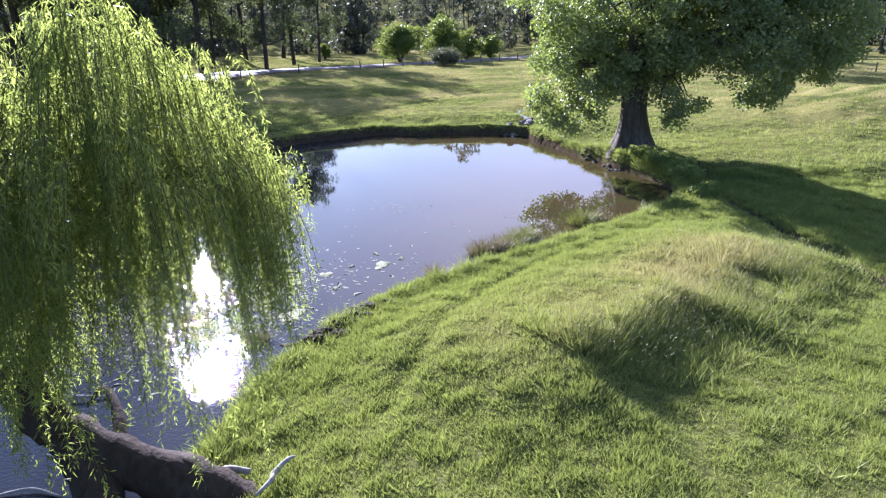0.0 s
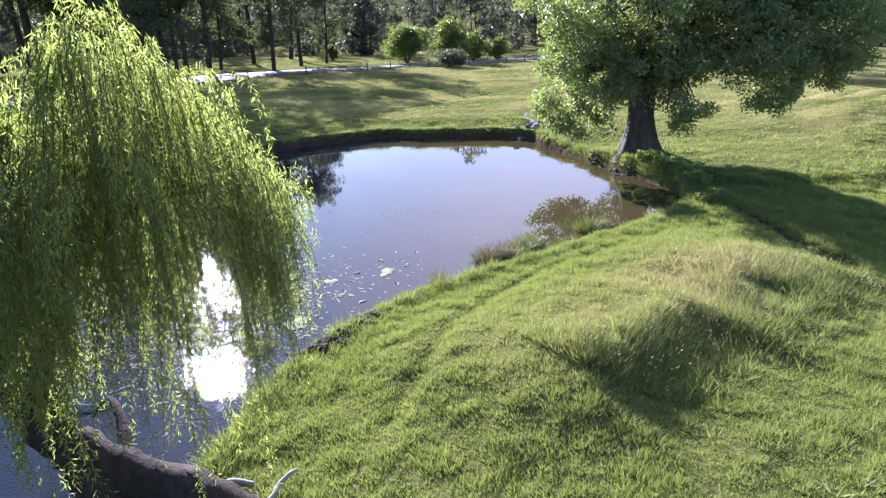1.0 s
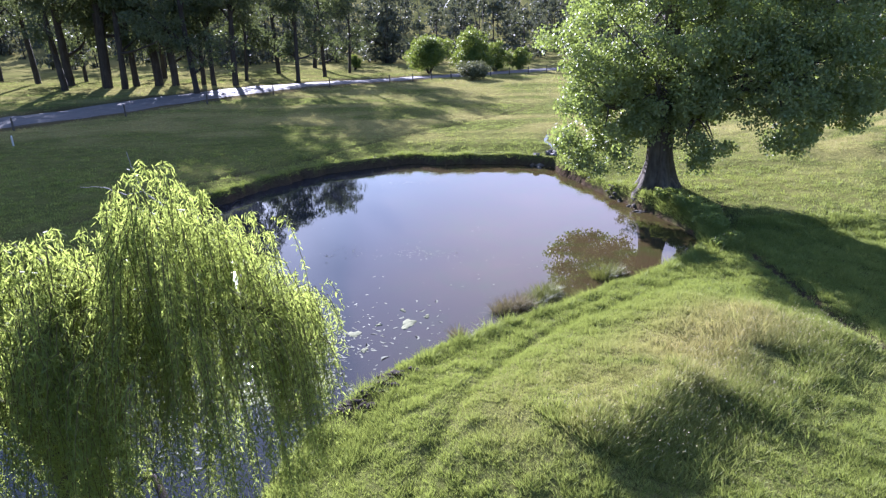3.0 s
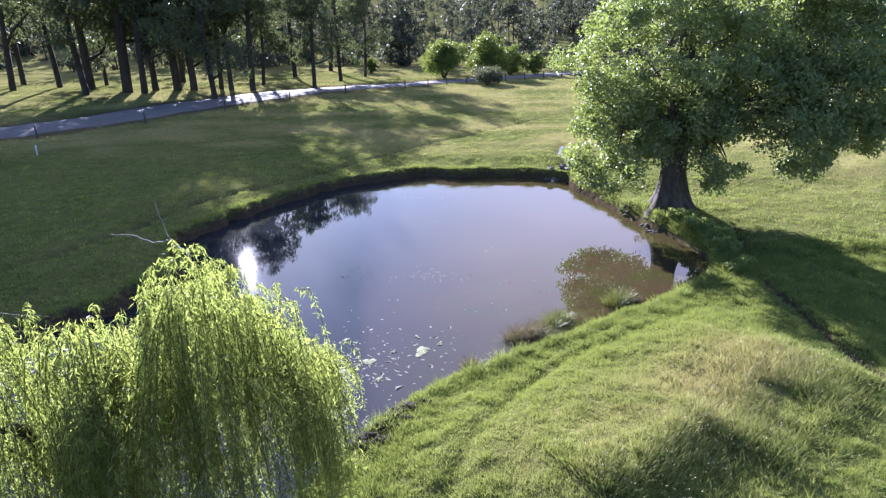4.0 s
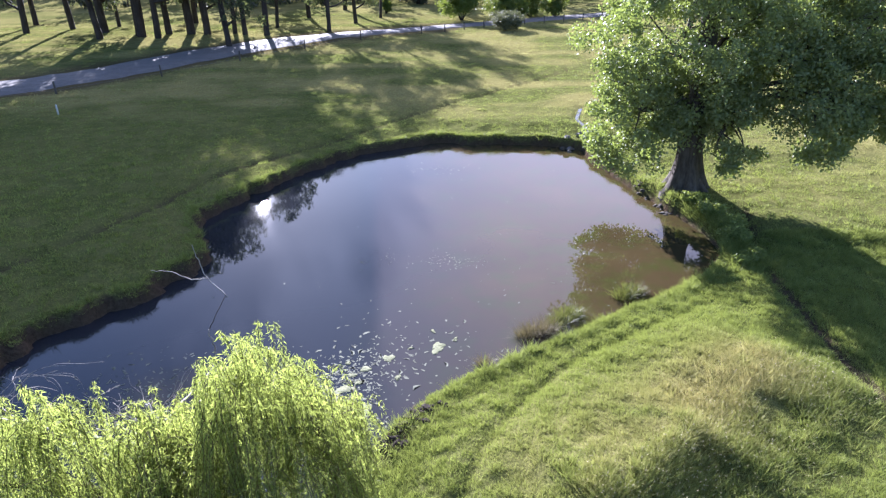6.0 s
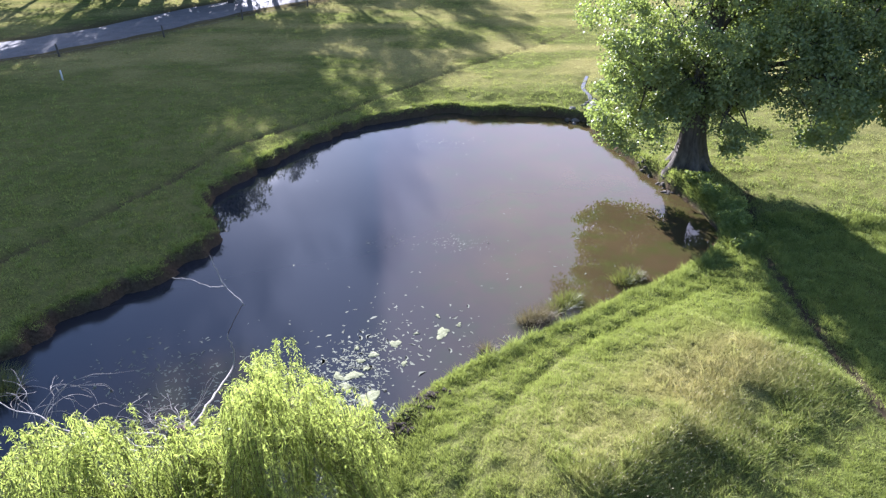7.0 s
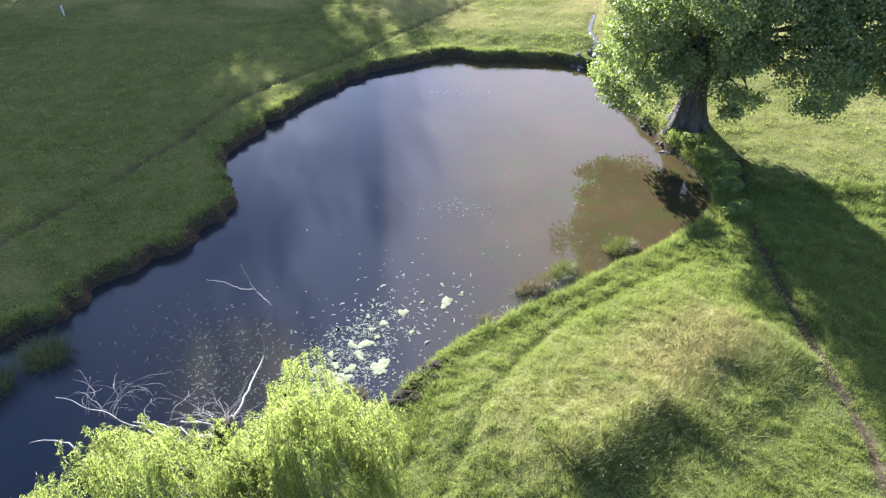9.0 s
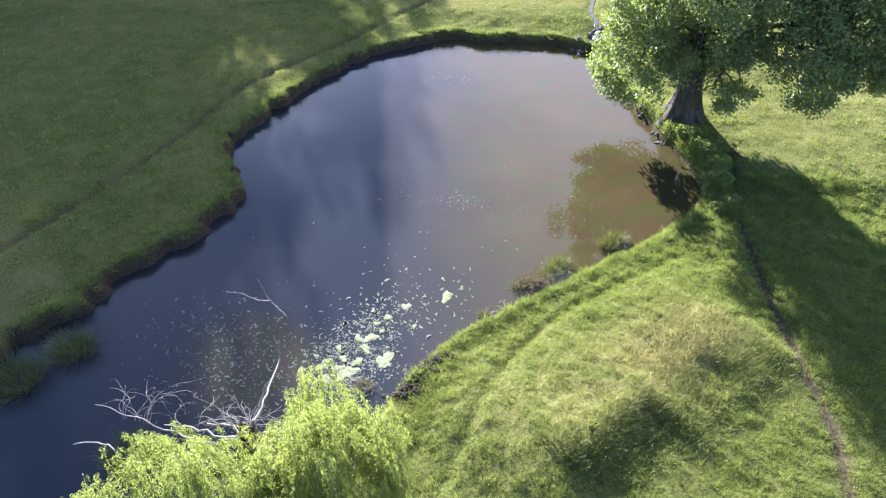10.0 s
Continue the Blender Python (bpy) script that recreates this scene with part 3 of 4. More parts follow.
def limb_to(start, end, r0, r1, rng, sag=0.15, sides=6, steps=5):
    s, e = np.asarray(start, float), np.asarray(end, float)
    n = np.linalg.norm(e - s)
    mid1 = s + (e - s) * 0.35 + rng.normal(size=3) * n * 0.06 + [0, 0, sag * n]
    mid2 = s + (e - s) * 0.7 + rng.normal(size=3) * n * 0.06 + [0, 0, sag * n * 0.7]
    line = smooth_line([s, mid1, mid2, e], steps)
    return line, tube(line, np.linspace(r0, r1, len(line)), sides, 0.06, int(rng.integers(1e6)))


def make_poplar():
    rng = np.random.default_rng(11)
    px, py = 10.7, 34.9
    pz = 0.72
    root = base("poplar_tree", "large old poplar with fluted trunk and glossy dark leaves", "tree", (px, py, pz))
    # fluted trunk with flaring root buttresses
    sides, hs = 28, np.array([-0.5, 0.0, 0.25, 0.6, 1.0, 1.6, 2.3, 3.0, 3.8, 5.0, 7.0, 10.0, 13.0, 17.0, 20.5])
    rs = np.array([1.25, 1.18, 1.04, 0.92, 0.81, 0.70, 0.65, 0.66, 0.73, 0.58, 0.48, 0.40, 0.28, 0.15, 0.05])
    ang = np.linspace(0, 2 * np.pi, sides, endpoint=False)
    flute = 0.16 * np.cos(ang * 5 + 0.6) + 0.08 * np.cos(ang * 9 + 2) + 0.04 * rng.normal(size=sides)
    grow = np.exp(-np.clip(hs, 0, None) / 1.3)
    cx = 0.02 - 0.08 * grow ** 3 - 0.12 * np.clip(hs, 0, 3) / 3 + 0.03 * np.sin(hs)
    cy = 0.08 * np.sin(hs * 0.7)
    r = rs[:, None] * (1 + flute[None] * (0.45 + 1.0 * grow[:, None])) + 0.015 * rng.normal(size=(len(hs), sides))
    stretch = 1 + 0.10 * grow
    vv = np.stack([cx[:, None] + np.cos(ang) * r * stretch[:, None], cy[:, None] + np.sin(ang) * r, np.repeat(hs[:, None], sides, 1)], -1).reshape(-1, 3)
    i, j = np.meshgrid(np.arange(len(hs) - 1), np.arange(sides), indexing="ij")
    k = (j + 1) % sides
    ff = np.stack([i * sides + j, i * sides + k, (i + 1) * sides + k, (i + 1) * sides + j], -1).reshape(-1, 4)
    mesh_object("trunk", vv, ff, POPLAR_BARK, root, "deeply fluted grey-brown trunk", True)
    # spreading roots
    for a, ln, r0 in ((-1.5, 1.2, 0.28), (-0.9, 1.5, 0.32), (-0.2, 1.7, 0.34), (0.6, 1.6, 0.30), (1.6, 1.4, 0.28)):
        ring = [(0.45, 0.75), (0.75, 0.40), (1.15, 0.10), (1.5, -0.12), (0.75 + ln * 0.75, -0.4)]
        pts = [(0.1 + math.cos(a + 0.1 * i) * q, math.sin(a + 0.1 * i) * q, float(z) + min(0.0, height_at(px + math.cos(a) * q, py + math.sin(a) * q) - pz)) for i, (q, z) in enumerate(ring)]
        line = smooth_line(pts, 3)
        b = Build()
        b.add(*tube(line, np.linspace(r0, 0.08, len(line)), 8, 0.1, int(rng.integers(1e6))))
        b.object("root", POPLAR_BARK, root)
    lobes = np.array([(1.2, 0.3, 14.0, 6.6, 6.2, 8.6), (-1.2, 0.2, 8.2, 5.4, 5.0, 4.2), (-3.3, -0.3, 4.6, 2.9, 3.0, 3.5), (1.9, -1.7, 4.0, 1.6, 1.9, 2.6),
                      (5.1, -3.7, 5.1, 1.6, 1.7, 2.8), (8.2, -1.6, 7.6, 3.4, 3.3, 3.8), (5.0, 2.0, 8.9, 4.2, 4.0, 4.0), (9.4, 0.5, 11.0, 3.2, 3.0, 3.6),
                      (-1.4, 2.2, 5.3, 3.0, 2.4, 2.6), (1.3, -0.9, 5.8, 1.6, 1.9, 2.2), (-0.8, -1.6, 5.4, 1.8, 1.5, 2.3), (7.2, -2.9, 6.1, 2.1, 2.0, 2.8), (3.9, -1.6, 7.2, 2.3, 2.2, 2.1)]) + np.array((-0.1, 0.2, 0.0, 0, 0, 0))
    # limbs
    limbs = []
    for (ex, ey, ez, *size), h, r0 in zip(lobes, (9, 4.2, 3.6, 3.0, 3.3, 4.6, 5.0, 6.5, 4.0, 3.8, 4.4, 4.0, 4.8), (0.3, 0.30, 0.22, 0.16, 0.18, 0.18, 0.17, 0.18, 0.18, 0.14, 0.12, 0.18, 0.16)):
        start = (-0.05, 0.05, h)
        line, (lv, lf) = limb_to(start, (ex, ey, ez + 0.4), r0, 0.06, rng, 0.16)
        b = Build()
        b.add(lv, lf)
        for _ in range(9):
            q = line[rng.integers(len(line) // 3, len(line))]
            end = np.array((ex, ey, ez)) + np.clip(rng.normal(size=3), -1.5, 1.5) * 0.42 * np.array(size)
            _, (sv, sf) = limb_to(q, end, 0.07, 0.015, rng, 0.1, 5, 3)
            b.add(sv, sf)
        limbs.append(b.object("limb", POPLAR_BARK, root))
    # one crown mass for each lobe
    for n, lobe in enumerate(lobes):
        area = lobe[3] * lobe[4] + lobe[4] * lobe[5] + lobe[3] * lobe[5]
        k = int(area * (1.7 if n == 0 else 3.5 if n > 3 else 3.1))
        c, p = crown_points([lobe], k, 140, 0.44, rng, 0.6)
        keep = (p[:, 2] > 0.9) & ~((np.hypot(p[:, 0], p[:, 1]) < 1.5) & (p[:, 2] < 2.9))
        keep &= ~((np.abs(p[:, 0] + 0.05) < 1.0) & (p[:, 1] < 0) & (p[:, 2] < 2.6))
        lv, lf = leaves(p[keep], 0.17, 0.14, rng, 0.5)
        mesh_object("foliage", lv, lf, POPLAR_LEAF, limbs[n])


def make_willow():
    rng = np.random.default_rng(23)
    ox, oy = -4.3, 7.6
    oz = 0.15
    root = base("willow_tree", "weeping willow leaning from the bank over the pond, bright yellow-green strands", "tree", (ox, oy, oz))
    o = np.array((ox, oy, oz))

    def rod(name, pts, radii, material, label="", sides=10, steps=5, wobble=0.1, crook=0.0):
        line = smooth_line(np.asarray(pts, float) - o, steps)
        line[1:-1] += rng.normal(size=(len(line) - 2, 3)) * crook
        rr = np.interp(np.linspace(0, 1, len(line)), np.linspace(0, 1, len(radii)), radii)
        b = Build()
        b.add(*tube(line, rr, sides, wobble, int(rng.integers(1e6))))
        return b.object(name, material, root, label)

    rod("trunk", [(-3.2, 7.85, -0.1), (-3.9, 7.95, 0.35), (-4.8, 8.0, 0.72), (-5.7, 8.1, 1.1), (-6.5, 8.25, 1.75), (-6.8, 8.4, 2.8), (-6.7, 8.5, 4.1), (-6.45, 8.5, 5.0)],
        [0.44, 0.40, 0.36, 0.34, 0.31, 0.27, 0.23], WILLOW_BARK, "thick dark leaning trunk with a broken top", 14, 6, 0.12)
    rod("limb", [(-5.8, 8.05, 1.1), (-5.45, 7.7, 0.75), (-5.05, 7.2, 0.2), (-4.8, 6.95, -0.4)], [0.34, 0.33, 0.34, 0.40], WILLOW_BARK, "", 12)
    rod("limb", [(-6.3, 8.2, 1.6), (-6.1, 8.2, 3.0), (-5.1, 8.0, 5.0), (-4.3, 7.8, 6.4)], [0.2, 0.14, 0.10, 0.04], WILLOW_BARK)
    rod("limb", [(-5.5, 8.1, 4.2), (-4.3, 8.2, 5.2), (-3.1, 8.2, 5.4), (-2.8, 8.2, 5.2)], [0.14, 0.1, 0.07, 0.03], WILLOW_BARK)
    rod("limb", [(-5.6, 8.1, 4.0), (-5.2, 8.7, 5.0), (-5.0, 9.1, 5.6), (-5.0, 9.3, 5.7)], [0.14, 0.1, 0.07, 0.03], WILLOW_BARK)
    rod("limb", [(-6.75, 8.35, 2.6), (-7.3, 7.6, 4.2), (-7.8, 7.0, 5.0), (-8.1, 6.7, 5.2)], [0.2, 0.15, 0.09, 0.03], WILLOW_BARK)
    rod("limb", [(-5.9, 8.1, 1.1), (-5.95, 7.3, 3.6), (-5.8, 6.2, 5.6), (-5.6, 5.6, 6.1)], [0.2, 0.15, 0.09, 0.03], WILLOW_BARK)
    rod("limb", [(-5.2, 8.0, 0.75), (-5.6, 8.9, 1.1), (-6.2, 9.6, 1.2), (-6.9, 10.1, 0.5)], [0.14, 0.10, 0.06, 0.02], WILLOW_BARK)
    # bleached dead branches at the broken top
    rod("dead_branch", [(-6.45, 8.5, 4.8), (-6.42, 9.4, 4.72), (-6.55, 10.4, 4.5), (-6.58, 11.35, 4.35), (-6.66, 11.62, 4.8), (-6.71, 11.68, 5.16)],
        [0.045, 0.032, 0.026, 0.022, 0.018, 0.012], DEADWOOD, "bleached bare dead branch", 6, 4, 0.1, 0.02)
    rod("dead_branch", [(-6.71, 11.68, 5.14), (-6.45, 11.72, 5.6), (-6.13, 11.66, 6.12)], [0.010, 0.008, 0.008], WILLOW_BARK, "", 5, 4, 0.1, 0.01)
    rod("dead_branch", [(-6.10, 11.64, 6.08), (-6.42, 11.86, 6.22), (-6.73, 12.05, 6.34), (-6.88, 12.11, 6.75), (-6.98, 12.15, 7.13)], [0.017, 0.015, 0.012, 0.009, 0.006], DEADWOOD, "", 6, 4, 0.1, 0.01)
    rod("dead_branch", [(-6.73, 12.05, 6.32), (-7.15, 12.1, 6.24), (-7.65, 12.2, 6.38), (-8.17, 12.24, 6.38)], [0.013, 0.011, 0.008, 0.004], DEADWOOD, "", 5, 4, 0.1, 0.012)
    rod("dead_branch", [(-6.5, 8.4, 4.7), (-7.4, 7.9, 5.1), (-8.4, 8.0, 5.5), (-9.4, 8.1, 5.8), (-10.3, 8.2, 5.95)], [0.04, 0.03, 0.02, 0.012, 0.006], DEADWOOD, "", 6, 4, 0.1, 0.04)
    # twiggy sprays: crooked stems that fork twice
    def spray(start, heading, length, radius, depth, droop=0.03):
        p, d, pts = np.array(start, float), np.array(heading, float), [np.array(start, float)]
        for _ in range(5):
            d = d + rng.normal(size=3) * [0.28, 0.28, 0.16] - [0, 0, droop]
            d /= np.linalg.norm(d)
            p = p + d * length / 5
            pts.append(p.copy())
        rod("dead_branch", pts, [radius, radius * 0.7, radius * 0.35], DEADWOOD, "", 4, 3)
        if depth:
            for _ in range(3):
                q = pts[int(rng.integers(1, 5))]
                spray(q, d + rng.normal(size=3) * [0.7, 0.7, 0.25], length * rng.uniform(0.4, 0.7), radius * 0.6, depth - 1, droop)

    for n in range(13):
        a = rng.uniform(0.5, 3.0)
        spray((-6.5 + rng.normal() * 0.1, 8.55, 4.95), (math.cos(a), math.sin(a), rng.uniform(0.0, 0.35)), rng.uniform(0.8, 1.7), 0.012, 1)
    for n in range(10):
        x = rng.uniform(-9.6, -7.5)
        spray((x, 8.05, 5.3 - 0.2 * (x + 7.9)), (rng.uniform(-0.5, 0.5), 1.0, rng.uniform(0.35, 0.8)), rng.uniform(0.8, 1.6), 0.0085, 1, 0.16)
    for pts, r in (([(-6.6, 8.5, 4.5), (-7.3, 8.35, 4.75), (-8.1, 8.5, 4.8), (-8.8, 8.4, 4.95)], 0.045), ([(-6.6, 8.4, 4.4), (-7.0, 8.7, 4.6), (-7.8, 8.75, 4.65)], 0.05),
                   ([(-6.5, 8.5, 4.5), (-5.9, 8.75, 4.6), (-5.3, 8.75, 4.65)], 0.045), ([(-9.6, 7.4, 5.0), (-10.2, 7.6, 5.1), (-10.9, 7.5, 5.05)], 0.025)):
        rod("dead_branch", pts, [r, r * 0.7, r * 0.35], DEADWOOD, "", 6, 4, 0.12, 0.03)
    # the snapped trunk end: a hollow shell with a jagged rim, and a split slab beside it
    for cx, cy, z0, rad, high, lean, label in ((-6.58, 8.5, 4.1, 0.25, 0.95, 0.10, "hollow splintered grey-brown trunk end"), (-6.26, 8.42, 4.2, 0.14, 0.85, 0.14, "")):
        k = 18
        ang = np.linspace(0, 2 * np.pi, k, endpoint=False)
        rim = high * (0.62 + 0.38 * np.abs(np.sin(ang * 1.5 + 0.6))) + rng.uniform(-0.16, 0.16, k)
        out_r, rings = rad * (1 + 0.16 * rng.uniform(-1, 1, k)), []
        for part_r, hs in ((1.0, 0.0), (0.97, 0.5), (0.90, 1.0), (0.70, 0.97), (0.62, 0.35)):
            h = rim * hs
            rings.append(np.stack([cx + np.cos(ang) * out_r * part_r + lean * h, cy + np.sin(ang) * out_r * part_r + 0.05 * h, z0 + h], 1))
        vv = np.concatenate(rings) - o
        i, j = np.meshgrid(np.arange(4), np.arange(k), indexing="ij")
        q = (j + 1) % k
        ff = np.stack([i * k + j, i * k + q, (i + 1) * k + q, (i + 1) * k + j], -1).reshape(-1, 4)
        mesh_object("broken_stub", vv, ff, GREY_WOOD, root, label)
    # hanging strands in tufts, from arching twig ends on domed lobes: centre, radii, top, fall to the rim, lowest tips, tufts
    lobes = ((-3.9, 7.1, 1.75, 2.2, 7.65, 1.9, 1.0, 84), (-4.7, 9.2, 0.9, 1.0, 6.65, 0.9, 2.2, 14), (-7.9, 6.5, 2.2, 1.8, 6.6, 1.3, 1.4, 33),
             (-6.2, 6.1, 1.5, 1.7, 7.5, 1.4, 1.8, 30), (-2.75, 8.6, 0.55, 1.2, 5.75, 1.0, 2.0, 26), (-7.2, 4.6, 1.8, 1.5, 6.9, 1.2, 2.6, 20),
             (-5.0, 6.4, 1.0, 1.3, 7.15, 1.2, 2.2, 16))
    for cx, cy, rx, ry, top, fall, low, tufts in lobes:
        b, centres, dirs = Build(), [], []
        for _ in range(tufts):
            r, a = math.sqrt(rng.uniform(0.01, 1)), rng.uniform(0, 2 * np.pi)
            out = np.array((math.cos(a) * rx, math.sin(a) * ry, 0.0))
            unit = out / np.linalg.norm(out)
            crest = np.array((cx, cy, top)) + out * r * 0.82 - [0, 0, fall * r ** 1.6 + rng.uniform(-0.2, 0.55)]
            full = (crest[2] - low - (1 - r) * 1.2) * rng.uniform(0.36, 1.0)
            # a hollow on the water side, where the branches end high over the pond
            if -0.42 < crest[0] / crest[1] < -0.29 and crest[2] - full < 2.8 and rng.uniform() < 0.35:
                full = crest[2] - rng.uniform(2.4, 4.0)
            plume = rng.normal(size=2) * 0.24
            for _ in range(int(rng.integers(4, 10))):
                p0 = crest + unit * rng.uniform(-0.3, 0.26) + rng.normal(size=3) * [0.13, 0.13, 0.12]
                ln = float(np.clip(full * rng.uniform(0.35, 1.05), 0.5, 4.8))
                reach = rng.uniform(0.15, 0.6) * (0.5 + 0.5 * r)
                s = np.linspace(0, 1, 8)
                sway = plume + rng.normal(size=2) * 0.08
                rise = rng.uniform(0.02, 0.16)
                bow = reach * (1 - np.exp(-4 * s))
                pts = np.stack([p0[0] + unit[0] * bow + sway[0] * s * ln * 0.5, p0[1] + unit[1] * bow + sway[1] * s * ln * 0.5,
                                p0[2] + rise * np.sin(np.pi * np.clip(s * 3.5, 0, 1)) - ln * s ** 1.2], 1) - o
                b.add(*tube(pts, np.linspace(0.007, 0.002, 8), 3, closed=False))
                m = int(ln * 70)
                q = np.sort(rng.uniform(0.0, 1, m))
                at = np.stack([np.interp(q, s, pts[:, c]) for c in range(3)], 1)
                centres.append(at + rng.normal(size=(m, 3)) * 0.028)
                w = rng.normal(size=(m, 3)) * [0.62, 0.62, 0.34]
                w[:, 2] -= 0.85
                dirs.append(w)
        twigs = b.object("twig_mass", TWIG_BARK, root)
        c, d = np.concatenate(centres), np.concatenate(dirs)
        lv, lf = leaves(c, 0.105, 0.0155, rng, 0.1, along=d, spread=0.5)
        mesh_object("foliage", lv, lf, WILLOW_LEAF, twigs)
    return root


def make_gum(name, label, height, seed, lean=0.05, bole=0.35, spread=0.24, clumps=150, per=40, leaf_mat=None, place=(0, 0, 0), leaf_size=0.54):
    rng = np.random.default_rng(seed)
    root = base(name, label, "tree", place, "roadside trees")
    top = np.array((lean * height * rng.choice((-1, 1)), rng.uniform(-0.04, 0.04) * height, height * 0.86))
    line = smooth_line([(0, 0, -0.4), (0.06, 0, 0.6), top * [0.3, 0.2, 0.35], top * [0.55, 0.7, 0.65], top], 5)
    r0 = height * 0.019
    b = Build()
    rr = np.interp(np.linspace(0, 1, len(line)), [0, 0.06, 0.15, 0.6, 1], [r0 * 1.6, r0 * 1.25, r0, r0 * 0.65, r0 * 0.15])
    b.add(*tube(line, rr, 9, 0.08, seed))
    b.object("trunk", GUM_BARK, root)
    lobes = []
    for n in range(8):
        i = int(len(line) * rng.uniform(bole, 0.95))
        a, out = rng.uniform(0, 6.28), height * spread * rng.uniform(0.5, 1.0)
        end = line[min(i, len(line) - 1)] + [math.cos(a) * out, math.sin(a) * out, height * rng.uniform(0.08, 0.22)]
        _, (lv, lf) = limb_to(line[min(i, len(line) - 1)], end, r0 * 0.42, r0 * 0.08, rng, 0.05)
        bb = Build()
        bb.add(lv, lf)
        bb.object("limb", GUM_BARK, root)
        s = height * rng.uniform(0.085, 0.14)
        lobes.append((*end, s * 1.25, s * 1.25, s))
    lobes.append((*top, height * 0.13, height * 0.13, height * 0.12))
    _, p = crown_points(lobes, clumps, per, height * 0.028, rng, 0.25)
    lv, lf = leaves(p, leaf_size, leaf_size * 0.5, rng, 0.7)
    mesh_object("crown", lv, lf, leaf_mat or GUM_LEAF, root)
    return root


def make_bush(name, label, place, radius, height, material, seed, clumps=160, per=45, leaf_size=0.22, stem=0.12):
    rng = np.random.default_rng(seed)
    z = float(ground(np.array([place[0]]), np.array([place[1]]))[0])
    root = base(name, label, "bush", (*place, z))
    b = Build()
    lobes = []
    for n in range(7):
        a, out = rng.uniform(0, 6.28), radius * rng.uniform(0.1, 0.55)
        c = np.array((math.cos(a) * out, math.sin(a) * out, height * rng.uniform(0.30, 0.68)))
        _, (lv, lf) = limb_to((0.1 * math.cos(a), 0.1 * math.sin(a), -0.2), c, stem, stem * 0.3, rng, 0.05)
        b.add(lv, lf)
        lobes.append((*c, radius * rng.uniform(0.4, 0.58), radius * rng.uniform(0.4, 0.58), height * rng.uniform(0.24, 0.34)))
    b.object("stems", GUM_BARK, root)
    _, p = crown_points(lobes, clumps, per, radius * 0.11, rng, 0.55)
    p = p[p[:, 2] > 0.05]
    lv, lf = leaves(p, leaf_size, leaf_size * 0.6, rng, 0.2)
    mesh_object("crown", lv, lf, material, root)
    return root


make_poplar()
make_willow()

GUM_LABEL = "tall dark gum tree with sparse grey-green crown beside the road"
GUMS = [make_gum("gum_tree", GUM_LABEL, 24, 101), make_gum("gum_tree", GUM_LABEL, 27, 102, 0.08, 0.4), make_gum("gum_tree", GUM_LABEL, 22, 103, 0.03, 0.28, 0.27),
        make_gum("gum_tree", GUM_LABEL, 25, 104, 0.1, 0.45, 0.22)]
# trees after (-38, 155) are added, mainly for the shade they cast
GUM_PLACES = ((-85, 109), (-67, 102), (-56.5, 101.5), (-81, 116), (-40.5, 92), (-95, 125), (-30, 110), (-66, 113), (-76, 123), (-62, 127), (-41.5, 137), (-38, 155),
              # the last three stand unseen behind the poplar and shadow the right field
              (-29, 126), (-26, 137), (-104, 112), (-97, 98), (-52, 110), (-46, 108), (-62, 106), (-42, 118), (-71, 110), (34, 109), (42, 114), (27, 99))
for n, (x, y) in enumerate(GUM_PLACES):
    rng = np.random.default_rng(500 + n)
    tall = 17 if x > 0 or x in (-76, -66) else 16 if x > -34 else 31 if x < -54 and y < 118 else 22 if x < -49 and y < 118 else 20 if y < 100 or x in (-46, -41.5) else 17 if x == -42 else 25
    m = pose(x, y, height_at(x, y) - 0.05, 0, 0, rng.uniform(0, 360)) @ Matrix.Scale(rng.uniform(0.95, 1.05) * tall / (24, 27, 22, 25)[n % 4], 4)
    if n < len(GUMS):
        GUMS[n].matrix_basis = m
    else:
        copy_thing(GUMS[n % len(GUMS)], m)

# invented slender gums, placed and sized to cast shade on the left bank
SHADE_GUM = make_gum("gum_tree", "tall slender gum tree with a narrow crown, added to shade the left bank", 26, 105, 0.02, 0.42, 0.13, clumps=210)
for n, (x, y, tall) in enumerate(((-58, 108, 33), (-53.5, 107, 32), (-50, 106, 26.5), (-60.5, 104, 32), (-39.3, 105, 22.5), (-43.5, 106, 20))):
    m = pose(x, y, height_at(x, y) - 0.05, 0, 0, 70.0 * n) @ Matrix.Scale(tall / 26, 4)
    if n:
        copy_thing(SHADE_GUM, m)
    else:
        SHADE_GUM.matrix_basis = m

make_bush("round_bush", "rounded dense green bush across the road", (-8.5, 131), 6.0, 7.8, BUSH_LEAF, 301, 330, 42, 0.36)
make_bush("round_bush", "tall rounded green bush with pale top across the road", (-0.2, 134), 5.6, 8.8, BUSH_LEAF, 302, 330, 42, 0.36)
make_bush("round_bush", "smaller rounded green bush across the road", (5.4, 138), 3.4, 6.6, BUSH_LEAF, 303, 140, 50, 0.3)
make_bush("round_bush", "light green young tree-like bush by the road", (10.4, 137), 3.2, 6.2, BUSH_LEAF, 304, 120, 50, 0.3)
make_bush("round_bush", "small pale green bush in the meadow", (-26.5, 146), 1.7, 4.2, BUSH_LEAF, 306, 80, 40, 0.3)
make_bush("shrub", "low grey-green shrub against the fence", (0.3, 112), 4.2, 3.2, GREY_BUSH_LEAF, 305, 170, 50, 0.26, 0.05)


